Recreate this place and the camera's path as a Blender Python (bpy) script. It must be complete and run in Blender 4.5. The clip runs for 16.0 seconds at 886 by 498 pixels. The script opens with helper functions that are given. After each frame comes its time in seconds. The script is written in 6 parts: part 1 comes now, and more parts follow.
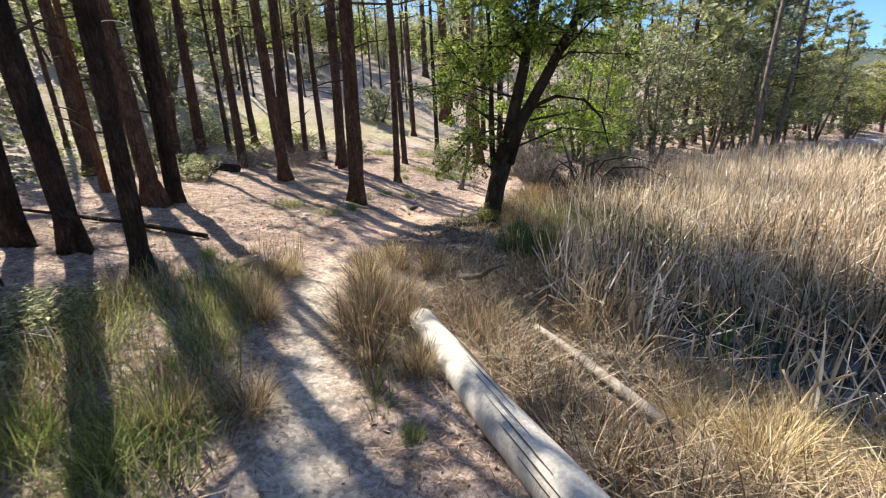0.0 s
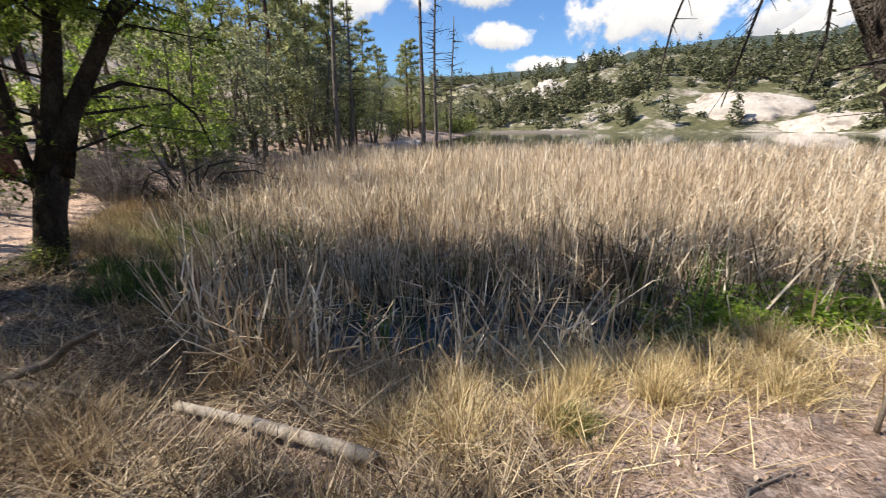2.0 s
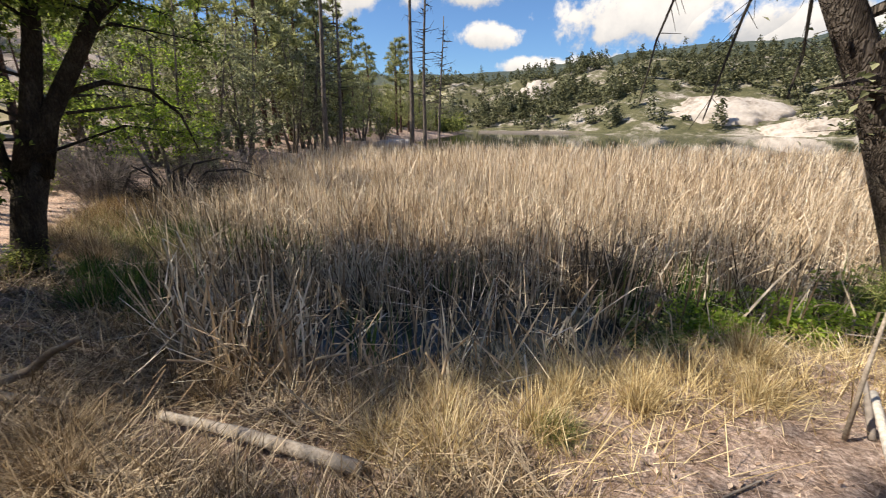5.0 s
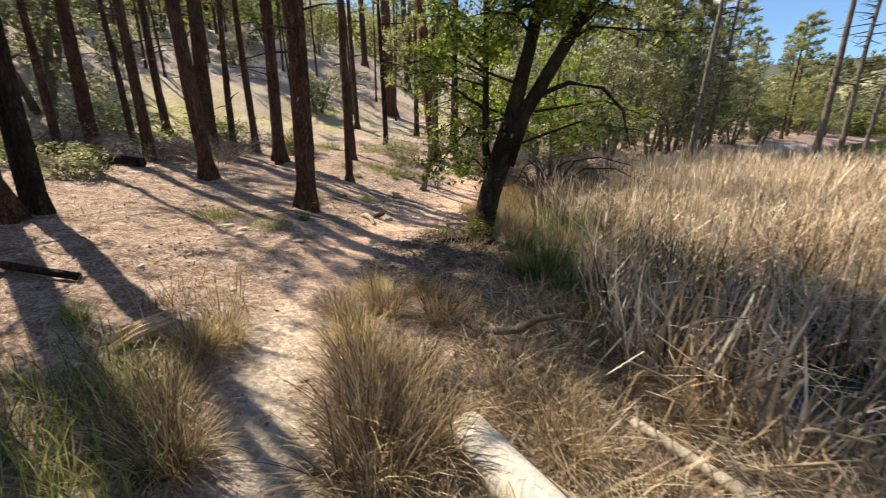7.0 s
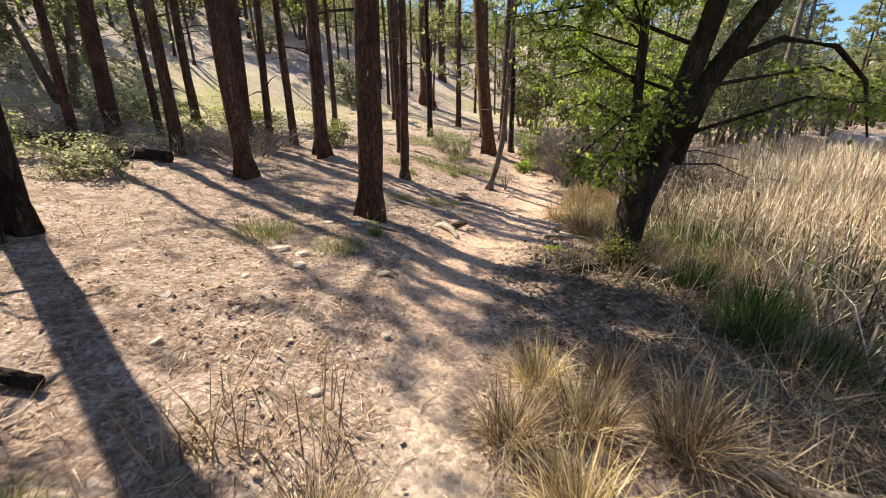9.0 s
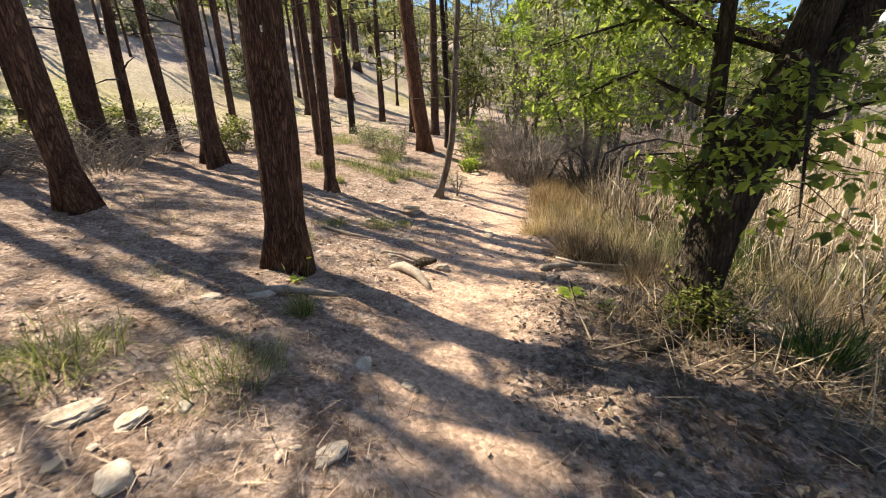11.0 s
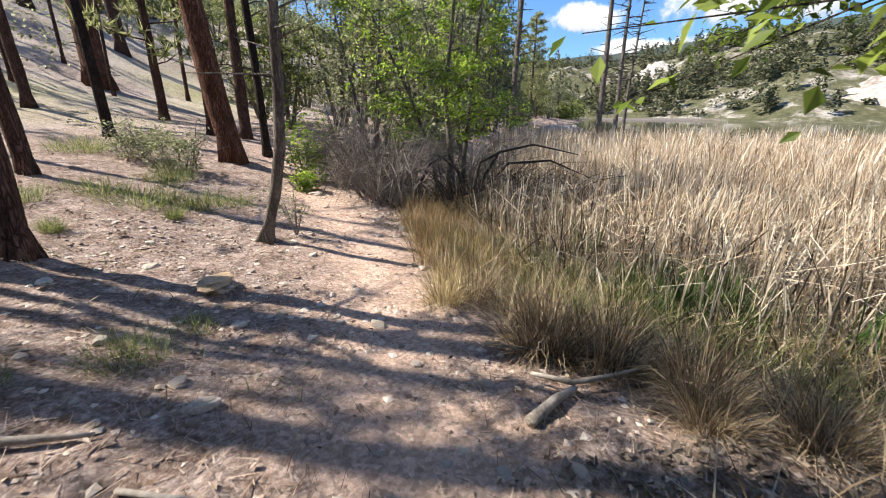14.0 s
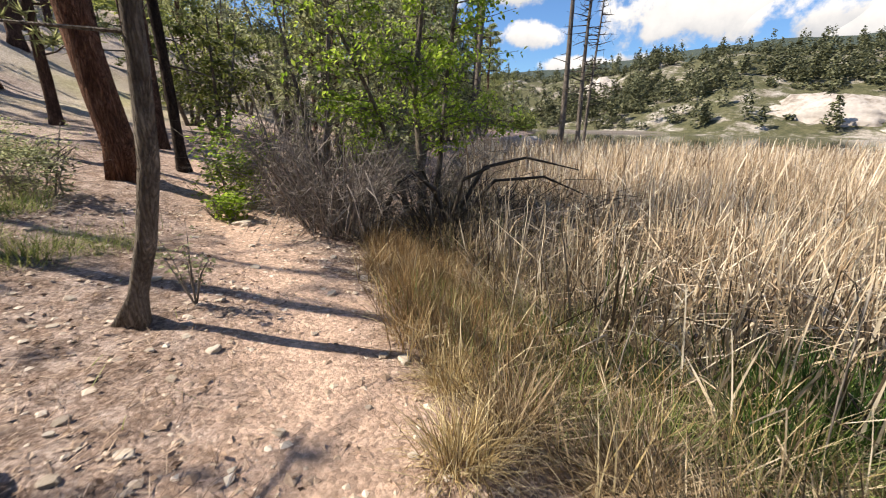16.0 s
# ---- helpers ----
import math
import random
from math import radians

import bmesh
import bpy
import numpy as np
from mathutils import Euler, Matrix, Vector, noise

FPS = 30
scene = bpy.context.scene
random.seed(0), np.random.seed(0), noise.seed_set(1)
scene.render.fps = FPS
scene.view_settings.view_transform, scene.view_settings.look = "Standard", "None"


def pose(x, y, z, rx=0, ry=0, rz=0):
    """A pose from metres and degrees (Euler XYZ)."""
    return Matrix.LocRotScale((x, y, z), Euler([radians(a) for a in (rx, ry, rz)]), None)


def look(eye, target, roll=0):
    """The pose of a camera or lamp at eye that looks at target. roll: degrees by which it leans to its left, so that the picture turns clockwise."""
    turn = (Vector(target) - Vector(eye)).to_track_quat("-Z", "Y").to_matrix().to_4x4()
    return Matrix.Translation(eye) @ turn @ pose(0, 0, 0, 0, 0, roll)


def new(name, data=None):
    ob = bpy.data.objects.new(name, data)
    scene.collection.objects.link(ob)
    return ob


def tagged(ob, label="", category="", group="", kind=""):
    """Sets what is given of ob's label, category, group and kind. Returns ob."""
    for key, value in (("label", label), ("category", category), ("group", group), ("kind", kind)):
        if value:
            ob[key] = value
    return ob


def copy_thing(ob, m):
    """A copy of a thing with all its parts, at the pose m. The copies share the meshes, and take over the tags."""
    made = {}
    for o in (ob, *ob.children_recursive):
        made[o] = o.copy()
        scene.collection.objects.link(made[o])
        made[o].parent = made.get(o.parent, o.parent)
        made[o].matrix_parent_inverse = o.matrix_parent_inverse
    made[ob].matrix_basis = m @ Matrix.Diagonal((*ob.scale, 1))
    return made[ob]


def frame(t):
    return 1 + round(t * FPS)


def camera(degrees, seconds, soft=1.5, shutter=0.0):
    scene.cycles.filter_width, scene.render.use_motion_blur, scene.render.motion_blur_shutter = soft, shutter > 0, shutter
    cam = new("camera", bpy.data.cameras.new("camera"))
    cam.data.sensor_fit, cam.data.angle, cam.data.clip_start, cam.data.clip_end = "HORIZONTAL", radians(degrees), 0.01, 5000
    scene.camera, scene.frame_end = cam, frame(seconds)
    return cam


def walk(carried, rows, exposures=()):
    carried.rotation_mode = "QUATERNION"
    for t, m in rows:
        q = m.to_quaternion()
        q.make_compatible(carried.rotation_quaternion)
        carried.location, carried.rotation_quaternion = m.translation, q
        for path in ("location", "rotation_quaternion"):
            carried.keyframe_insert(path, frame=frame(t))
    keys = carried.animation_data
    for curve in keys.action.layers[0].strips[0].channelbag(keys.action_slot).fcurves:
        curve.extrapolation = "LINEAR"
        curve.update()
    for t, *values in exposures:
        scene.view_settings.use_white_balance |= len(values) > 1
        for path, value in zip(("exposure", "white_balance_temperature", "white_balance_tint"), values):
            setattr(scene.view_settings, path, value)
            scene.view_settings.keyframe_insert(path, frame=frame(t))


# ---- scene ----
cam = camera(94.5, 16.0, soft=1.0, shutter=0.2)
PATH = [
    (0, (4.63, 1.377, 1.925), (3.737, 3.077, 1.365), -1.8),
    (0.5, (4.473, 1.629, 1.921), (3.826, 3.443, 1.381), -1.5),
    (1, (4.341, 1.863, 1.923), (4.18, 3.785, 1.394), -1.2),
    (1.5, (4.384, 2.049, 1.888), (4.74, 3.941, 1.343), -0.9),
    (2, (4.465, 2.122, 1.859), (5.224, 3.879, 1.279), -0.6),
    (2.5, (4.511, 2.159, 1.828), (5.508, 3.786, 1.229), 0.2),
    (3, (4.542, 2.166, 1.819), (5.649, 3.719, 1.217), 0.6),
    (5.5, (4.399, 2.111, 1.961), (4.942, 3.943, 1.373), 0.2),
    (6, (4.174, 2.191, 1.957), (4.349, 4.095, 1.37), 0.2),
    (6.5, (3.669, 2.325, 1.92), (3.475, 4.231, 1.344), 1.0),
    (7, (3.221, 2.573, 1.863), (2.617, 4.388, 1.279), 0.1),
    (7.5, (2.782, 2.855, 1.886), (1.964, 4.584, 1.301), -1.0),
    (8, (2.353, 3.174, 1.863), (1.506, 4.892, 1.29), -0.1),
    (8.5, (1.923, 3.498, 1.773), (1.139, 5.239, 1.176), -0.1),
    (11, (0.497, 5.68, 1.69), (0.147, 7.54, 1.043), -1.5),
    (11.5, (0.261, 6.171, 1.644), (0.034, 8.051, 1.0), -1.6),
    (12, (0.019, 6.615, 1.617), (-0.021, 8.512, 0.984), -1.3),
    (12.5, (-0.09, 7.073, 1.599), (0.036, 8.966, 0.967), -1.1),
    (13, (-0.155, 7.562, 1.578), (0.133, 9.437, 0.945), -0.7),
    (13.5, (-0.164, 7.988, 1.571), (0.246, 9.839, 0.933), -0.3),
    (14, (-0.089, 8.48, 1.532), (0.361, 10.321, 0.894), 0.2),
    (14.5, (-0.056, 8.973, 1.478), (0.413, 10.809, 0.839), 0.6),
    (15, (0.025, 9.442, 1.458), (0.492, 11.282, 0.83), 0.8),
    (15.5, (0.06, 9.881, 1.44), (0.573, 11.715, 0.828), 1.0),
    (16, (0.102, 10.381, 1.422), (0.762, 12.175, 0.832), 0.9),
]
walk(cam, [(t, look(eye, target, roll)) for t, eye, target, roll in PATH],
     [(0, 1.34, 7000, 9), (1.5, 1.0, 7000, 10), (3, 0.72, 7000, 10), (5.5, 0.74, 7700, 11), (6.5, 0.9, 8300, 10), (7.2, 1.14, 8000, 10), (8.5, 1.26, 7850, 9), (11, 1.33, 8200, 9), (12.5, 1.2, 6650, 9), (13.2, 1.11, 6350, 9), (14.5, 1.03, 6950, 10), (16, 0.83, 7200, 11)])

# ---- world, sun, exposure ----
SUN_EL, SUN_AZ = radians(47), radians(160)
world = bpy.data.worlds.new("sky_world")
scene.world = world
world.use_nodes = True
wn = world.node_tree.nodes
sky = wn.new("ShaderNodeTexSky")
sky.sky_type, sky.sun_disc = "NISHITA", False
sky.sun_elevation, sky.sun_rotation = SUN_EL, radians(90) - SUN_AZ
sky.air_density, sky.dust_density, sky.ozone_density = 1.0, 0.3, 2.0
wl = world.node_tree.links
wn["Background"].inputs[1].default_value = 0.115
# cumulus clouds: bearing, elevation, half width and half height in degrees
CLOUDS = [(60, 10.2, 4.6, 1.9), (54.5, 7.0, 4.2, 1.3), (41, 12.0, 10.5, 4.2), (62, 15.5, 8, 2.6), (27, 9.5, 7.5, 3.0), (45, 7.2, 4.5, 1.1), (10, 14, 12, 4.5), (78, 15, 7, 3),
          (100, 34, 16, 7), (150, 40, 14, 6), (-50, 30, 18, 7), (20, 48, 15, 8), (-110, 25, 18, 6), (55, 30, 9, 4)]
wt = wn.new("ShaderNodeTexCoord")


def wmath(op, a, b=None, c=None):
    m = wn.new("ShaderNodeMath")
    m.operation = op
    for k, s in enumerate((a, b, c)):
        if s is None:
            continue
        if isinstance(s, (int, float)):
            m.inputs[k].default_value = s
        else:
            wl.new(s, m.inputs[k])
    return m.outputs[0]


cover, base_side = None, None
for az, el, w, h in CLOUDS:
    rot = wn.new("ShaderNodeMapping")
    rot.inputs["Rotation"].default_value = (0, 0, -radians(az))
    wl.new(wt.outputs["Generated"], rot.inputs[0])
    off = wn.new("ShaderNodeMapping")
    off.inputs["Location"].default_value = (-0.6 / radians(w) * math.cos(radians(el)), 0, -math.sin(radians(el)) / radians(h))
    off.inputs["Scale"].default_value = (0.6 / radians(w), 1 / radians(w), 1 / radians(h))
    wl.new(rot.outputs[0], off.inputs[0])
    ln = wn.new("ShaderNodeVectorMath")
    ln.operation = "LENGTH"
    wl.new(off.outputs[0], ln.inputs[0])
    inside = wmath("SUBTRACT", 1.0, ln.outputs["Value"])
    sep = wn.new("ShaderNodeSeparateXYZ")
    wl.new(off.outputs[0], sep.inputs[0])
    under = wmath("MULTIPLY", wmath("GREATER_THAN", inside, -0.3), sep.outputs[2])
    cover = inside if cover is None else wmath("MAXIMUM", cover, inside)
    base_side = under if base_side is None else wmath("ADD", base_side, under)
puff = wn.new("ShaderNodeTexNoise")
puff.inputs["Scale"].default_value, puff.inputs["Detail"].default_value, puff.inputs["Roughness"].default_value = 13, 9, 0.62
wl.new(wt.outputs["Generated"], puff.inputs["Vector"])
edge = wmath("ADD", cover, wmath("MULTIPLY_ADD", puff.outputs[0], 2.6, -1.3))
mask = wn.new("ShaderNodeMapRange")
mask.interpolation_type = "SMOOTHSTEP"
mask.inputs["From Min"].default_value, mask.inputs["From Max"].default_value = 0.0, 0.45
wl.new(edge, mask.inputs[0])
tone = wn.new("ShaderNodeValToRGB")
tone.color_ramp.elements[0].position, tone.color_ramp.elements[0].color = 0.25, (3.2, 3.4, 3.8, 1)
tone.color_ramp.elements[1].position, tone.color_ramp.elements[1].color = 0.6, (5.6, 5.6, 5.7, 1)
wl.new(wmath("ADD", wmath("MULTIPLY_ADD", base_side, 0.28, 0.2), wmath("MULTIPLY", puff.outputs[0], 0.6)), tone.inputs[0])
blue = wn.new("ShaderNodeMixRGB")
blue.blend_type = "MULTIPLY"
blue.inputs[0].default_value = 1
blue.inputs[2].default_value = (0.40, 0.60, 0.86, 1)
wl.new(sky.outputs[0], blue.inputs[1])
skymix = wn.new("ShaderNodeMixRGB")
wl.new(mask.outputs[0], skymix.inputs[0])
wl.new(blue.outputs[0], skymix.inputs[1])
wl.new(tone.outputs[0], skymix.inputs[2])
wl.new(skymix.outputs[0], wn["Background"].inputs[0])
sun_data = bpy.data.lights.new("sun", "SUN")
sun_data.energy, sun_data.angle, sun_data.color = 5.0, radians(0.53), (1.0, 0.94, 0.84)
sun = new("sun", sun_data)
sun_from = Vector((math.cos(SUN_AZ) * math.cos(SUN_EL), math.sin(SUN_AZ) * math.cos(SUN_EL), math.sin(SUN_EL)))
sun.matrix_world = look(sun_from * 60, (0, 0, 0))

rng = np.random.default_rng(7)


# ---- materials ----
def material(name, stops, scale=8.0, rough=0.85, bump=0.3, fine=60.0, island=0.0, stretch=(1, 1, 1), translucent=0.0,
             metal=0.0, spec=0.3, detail=6.0, world_space=False, dist=0.02, hue=0.0, island_stops=None, objrand=0.0):
    m = bpy.data.materials.new(name)
    m.use_nodes = True
    n, l = m.node_tree.nodes, m.node_tree.links
    b = n["Principled BSDF"]
    tc = n.new("ShaderNodeTexCoord")
    mp = n.new("ShaderNodeMapping")
    mp.inputs["Scale"].default_value = stretch
    l.new(tc.outputs["Object"], mp.inputs[0])
    big = n.new("ShaderNodeTexNoise")
    big.inputs["Scale"].default_value, big.inputs["Detail"].default_value = scale, detail
    big.inputs["Roughness"].default_value = 0.65
    l.new(mp.outputs[0], big.inputs["Vector"])
    small = n.new("ShaderNodeTexNoise")
    small.inputs["Scale"].default_value, small.inputs["Detail"].default_value = fine, 4
    l.new(mp.outputs[0], small.inputs["Vector"])
    mix = n.new("ShaderNodeMath")
    mix.operation = "MULTIPLY_ADD"
    l.new(small.outputs[0], mix.inputs[0])
    mix.inputs[1].default_value = 0.45
    mul = n.new("ShaderNodeMath")
    mul.operation = "MULTIPLY_ADD"
    l.new(big.outputs[0], mul.inputs[0])
    mul.inputs[1].default_value, mul.inputs[2].default_value = 1.0, -0.22
    l.new(mul.outputs[0], mix.inputs[2])
    value = mix.outputs[0]
    if island or objrand:
        if island:
            g = n.new("ShaderNodeNewGeometry")
            src, amount = g.outputs["Random Per Island"], island
        else:
            g = n.new("ShaderNodeObjectInfo")
            src, amount = g.outputs["Random"], objrand
        a = n.new("ShaderNodeMath")
        a.operation = "MULTIPLY_ADD"
        l.new(src, a.inputs[0])
        a.inputs[1].default_value = amount
        c = n.new("ShaderNodeMath")
        c.operation = "SUBTRACT"
        l.new(value, c.inputs[0])
        c.inputs[1].default_value = amount * 0.5
        l.new(c.outputs[0], a.inputs[2])
        value = a.outputs[0]
    ramp = n.new("ShaderNodeValToRGB")
    el = ramp.color_ramp.elements
    while len(el) < len(stops):
        el.new(0.5)
    for e, (p, c) in zip(el, stops):
        e.position, e.color = p, (*c, 1)
    l.new(value, ramp.inputs[0])
    l.new(ramp.outputs[0], b.inputs["Base Color"])
    b.inputs["Roughness"].default_value, b.inputs["Metallic"].default_value = rough, metal
    b.inputs["Specular IOR Level"].default_value = spec
    if bump:
        bp = n.new("ShaderNodeBump")
        bp.inputs["Strength"].default_value, bp.inputs["Distance"].default_value = bump, dist
        l.new(mix.outputs[0], bp.inputs["Height"])
        l.new(bp.outputs[0], b.inputs["Normal"])
    if translucent:
        tr = n.new("ShaderNodeBsdfTranslucent")
        l.new(ramp.outputs[0], tr.inputs[0])
        ms = n.new("ShaderNodeMixShader")
        ms.inputs[0].default_value = translucent
        l.new(b.outputs[0], ms.inputs[1])
        l.new(tr.outputs[0], ms.inputs[2])
        l.new(ms.outputs[0], n["Material Output"].inputs[0])
    return m


def bark_material(name, stops, ridge=26.0, groove=0.5, dist=0.03):
    """Plated bark: stretched cells with dark furrows between them, over a noise in the plates."""
    m = material(name, stops, scale=7, fine=70, rough=0.95, bump=0.5, stretch=(1, 1, 0.45), spec=0.1)
    n, l = m.node_tree.nodes, m.node_tree.links
    tc = n.new("ShaderNodeTexCoord")
    mp = n.new("ShaderNodeMapping")
    mp.inputs["Scale"].default_value = (1, 1, 0.13)
    l.new(tc.outputs["Object"], mp.inputs[0])
    warp = n.new("ShaderNodeTexNoise")
    warp.inputs["Scale"].default_value = 9
    l.new(mp.outputs[0], warp.inputs["Vector"])
    add = n.new("ShaderNodeMixRGB")
    add.inputs[0].default_value = 0.2
    l.new(mp.outputs[0], add.inputs[1])
    l.new(warp.outputs["Color"], add.inputs[2])
    v = n.new("ShaderNodeTexVoronoi")
    v.feature = "DISTANCE_TO_EDGE"
    v.inputs["Scale"].default_value = ridge
    l.new(add.outputs[0], v.inputs["Vector"])
    r = n.new("ShaderNodeMapRange")
    r.inputs["From Max"].default_value = 0.22
    l.new(v.outputs["Distance"], r.inputs[0])
    dark = n.new("ShaderNodeMixRGB")
    dark.blend_type = "MULTIPLY"
    inv = n.new("ShaderNodeMath")
    inv.operation = "MULTIPLY_ADD"
    l.new(r.outputs[0], inv.inputs[0])
    inv.inputs[1].default_value, inv.inputs[2].default_value = -groove, groove
    l.new(inv.outputs[0], dark.inputs[0])
    base = n["Principled BSDF"].inputs["Base Color"]
    l.new(base.links[0].from_socket, dark.inputs[1])
    dark.inputs[2].default_value = (0.12, 0.1, 0.09, 1)
    l.new(dark.outputs[0], base)
    bp = n.new("ShaderNodeBump")
    bp.inputs["Strength"].default_value, bp.inputs["Distance"].default_value = 0.9, dist
    l.new(r.outputs[0], bp.inputs["Height"])
    old = n["Principled BSDF"].inputs["Normal"].links[0].from_socket
    l.new(old, bp.inputs["Normal"])
    l.new(bp.outputs[0], n["Principled BSDF"].inputs["Normal"])
    return m


PINE_BARK = bark_material("pine_bark", [(0.25, (0.07, 0.045, 0.038)), (0.5, (0.15, 0.092, 0.075)), (0.75, (0.27, 0.17, 0.135))], 44, 0.65, 0.03)
RED_BARK = bark_material("red_pine_bark", [(0.25, (0.10, 0.05, 0.036)), (0.5, (0.20, 0.10, 0.07)), (0.75, (0.33, 0.19, 0.14))], 34, 0.6, 0.03)
CHAR_BARK = bark_material("charred_bark", [(0.25, (0.02, 0.016, 0.015)), (0.5, (0.052, 0.04, 0.036)), (0.8, (0.13, 0.095, 0.08))], 46, 0.5, 0.025)
GREY_BARK = bark_material("grey_bark", [(0.25, (0.085, 0.07, 0.06)), (0.5, (0.19, 0.165, 0.145)), (0.75, (0.36, 0.325, 0.29))], 52, 0.4, 0.012)
OAK_BARK = bark_material("dark_tree_bark", [(0.25, (0.03, 0.026, 0.022)), (0.5, (0.065, 0.055, 0.045)), (0.75, (0.13, 0.115, 0.095))], 50, 0.45, 0.015)
WEATHERED = material("weathered_wood", [(0.2, (0.28, 0.25, 0.22)), (0.5, (0.48, 0.45, 0.41)), (0.75, (0.66, 0.63, 0.58))], scale=5, fine=45,
                     stretch=(9, 9, 0.7), rough=0.8, bump=0.5, dist=0.01)
STICK_WOOD = material("dead_stick_wood", [(0.25, (0.14, 0.11, 0.09)), (0.5, (0.30, 0.26, 0.22)), (0.75, (0.46, 0.42, 0.37))], scale=6, fine=50, rough=0.9, bump=0.4)
DEAD_TWIG = material("dead_twig", [(0.3, (0.10, 0.085, 0.075)), (0.7, (0.30, 0.27, 0.25))], scale=5, fine=30, rough=0.9, bump=0, island=0.5)
DRIFT = material("brown_driftwood", [(0.25, (0.06, 0.045, 0.035)), (0.5, (0.15, 0.12, 0.095)), (0.75, (0.34, 0.30, 0.25))], scale=6, fine=50, rough=0.9, bump=0.4)
DARK_TWIG = material("dark_twig", [(0.3, (0.03, 0.025, 0.022)), (0.7, (0.08, 0.07, 0.06))], scale=5, fine=30, rough=0.9, bump=0)
LEAF = material("broad_leaf", [(0.25, (0.09, 0.135, 0.026)), (0.5, (0.195, 0.275, 0.05)), (0.75, (0.35, 0.44, 0.09))], scale=1.2, fine=8, rough=0.45,
                bump=0, island=0.7, translucent=0.58, spec=0.4)
LEAF_BRIGHT = material("bright_leaf", [(0.25, (0.16, 0.26, 0.03)), (0.5, (0.28, 0.41, 0.05)), (0.75, (0.44, 0.56, 0.10))], scale=1.2, fine=8, rough=0.45,
                       bump=0, island=0.7, translucent=0.6, spec=0.4)
LEAF_GREY = material("grey_green_leaf", [(0.25, (0.14, 0.155, 0.075)), (0.5, (0.27, 0.295, 0.155)), (0.75, (0.44, 0.46, 0.28))], scale=0.8, fine=6, rough=0.6,
                     bump=0, island=0.8, translucent=0.55)
LEAF_OLIVE = material("olive_leaf", [(0.25, (0.08, 0.10, 0.025)), (0.5, (0.16, 0.19, 0.05)), (0.75, (0.29, 0.32, 0.09))], scale=0.8, fine=6, rough=0.55,
                      bump=0, island=0.8, translucent=0.5)
# needles paler than their own green, the colour standing in for hazy glare
NEEDLE = material("pine_needles", [(0.25, (0.15, 0.17, 0.075)), (0.5, (0.28, 0.30, 0.13)), (0.75, (0.43, 0.44, 0.21))], scale=0.8, fine=6, rough=0.5,
                  bump=0, island=0.7, translucent=0.55)
REED = material("dead_reed_blade", [(0.15, (0.19, 0.13, 0.08)), (0.4, (0.46, 0.345, 0.23)), (0.6, (0.69, 0.555, 0.395)), (0.85, (0.87, 0.79, 0.66))], scale=0.35, fine=3,
                rough=0.6, bump=0, island=0.75, translucent=0.3)
# weathered grey-brown reeds, darkened further for the tree shade at the water's edge
REED_GREY = material("weathered_shaded_reed_blade", [(0.2, (0.075, 0.055, 0.037)), (0.5, (0.235, 0.185, 0.13)), (0.8, (0.60, 0.525, 0.41))], scale=0.6, fine=4,
                     rough=0.65, bump=0, island=0.9, translucent=0.25)
REED_GREEN = material("young_reed_blade", [(0.2, (0.025, 0.06, 0.015)), (0.5, (0.06, 0.13, 0.025)), (0.8, (0.15, 0.24, 0.05))], scale=0.6, fine=4, rough=0.5,
                      bump=0, island=0.8, translucent=0.35)
GRASS_GOLD = material("golden_dry_grass", [(0.2, (0.25, 0.175, 0.08)), (0.5, (0.52, 0.40, 0.205)), (0.8, (0.78, 0.67, 0.43))], scale=0.9, fine=5, rough=0.6,
                      bump=0, island=0.8, translucent=0.3)
GRASS_BROWN = material("brown_dry_grass", [(0.2, (0.115, 0.078, 0.044)), (0.5, (0.285, 0.205, 0.122)), (0.8, (0.52, 0.42, 0.285))], scale=0.9, fine=5, rough=0.65,
                       bump=0, island=0.85, translucent=0.3)
GRASS_RUST = material("rust_dry_grass", [(0.2, (0.18, 0.108, 0.048)), (0.5, (0.34, 0.222, 0.105)), (0.8, (0.55, 0.41, 0.225))], scale=0.9, fine=5, rough=0.6,
                      bump=0, island=0.8, translucent=0.3)
GRASS_GREEN = material("green_grass", [(0.2, (0.08, 0.115, 0.03)), (0.5, (0.19, 0.235, 0.065)), (0.8, (0.42, 0.43, 0.18))], scale=0.9, fine=5, rough=0.55,
                       bump=0, island=0.85, translucent=0.35)
LITTER = material("dry_leaf_litter", [(0.2, (0.13, 0.08, 0.055)), (0.5, (0.29, 0.20, 0.145)), (0.8, (0.54, 0.42, 0.33))], scale=1, fine=6, rough=0.8, bump=0, island=0.9)
STONE = material("pale_stone", [(0.25, (0.26, 0.21, 0.17)), (0.5, (0.45, 0.39, 0.33)), (0.8, (0.66, 0.60, 0.53))], scale=9, fine=70, rough=0.9, bump=0.5, objrand=0.3)
SCREE = material("loose_stone_chips", [(0.25, (0.24, 0.17, 0.13)), (0.5, (0.44, 0.35, 0.28)), (0.8, (0.66, 0.58, 0.50))], scale=9, fine=50, rough=0.9, bump=0.2, island=0.7)
FAR_LEAF = material("far_scrub_leaf", [(0.25, (0.055, 0.062, 0.034)), (0.5, (0.125, 0.135, 0.07)), (0.75, (0.22, 0.225, 0.125))], scale=0.5, fine=4, rough=0.6,
                    bump=0, island=0.8, translucent=0.3)
THATCH = material("matted_dead_grass", [(0.2, (0.095, 0.064, 0.04)), (0.5, (0.245, 0.18, 0.118)), (0.8, (0.53, 0.44, 0.32))], scale=1.1, fine=5, rough=0.7,
                  bump=0, island=1.0, translucent=0.2)
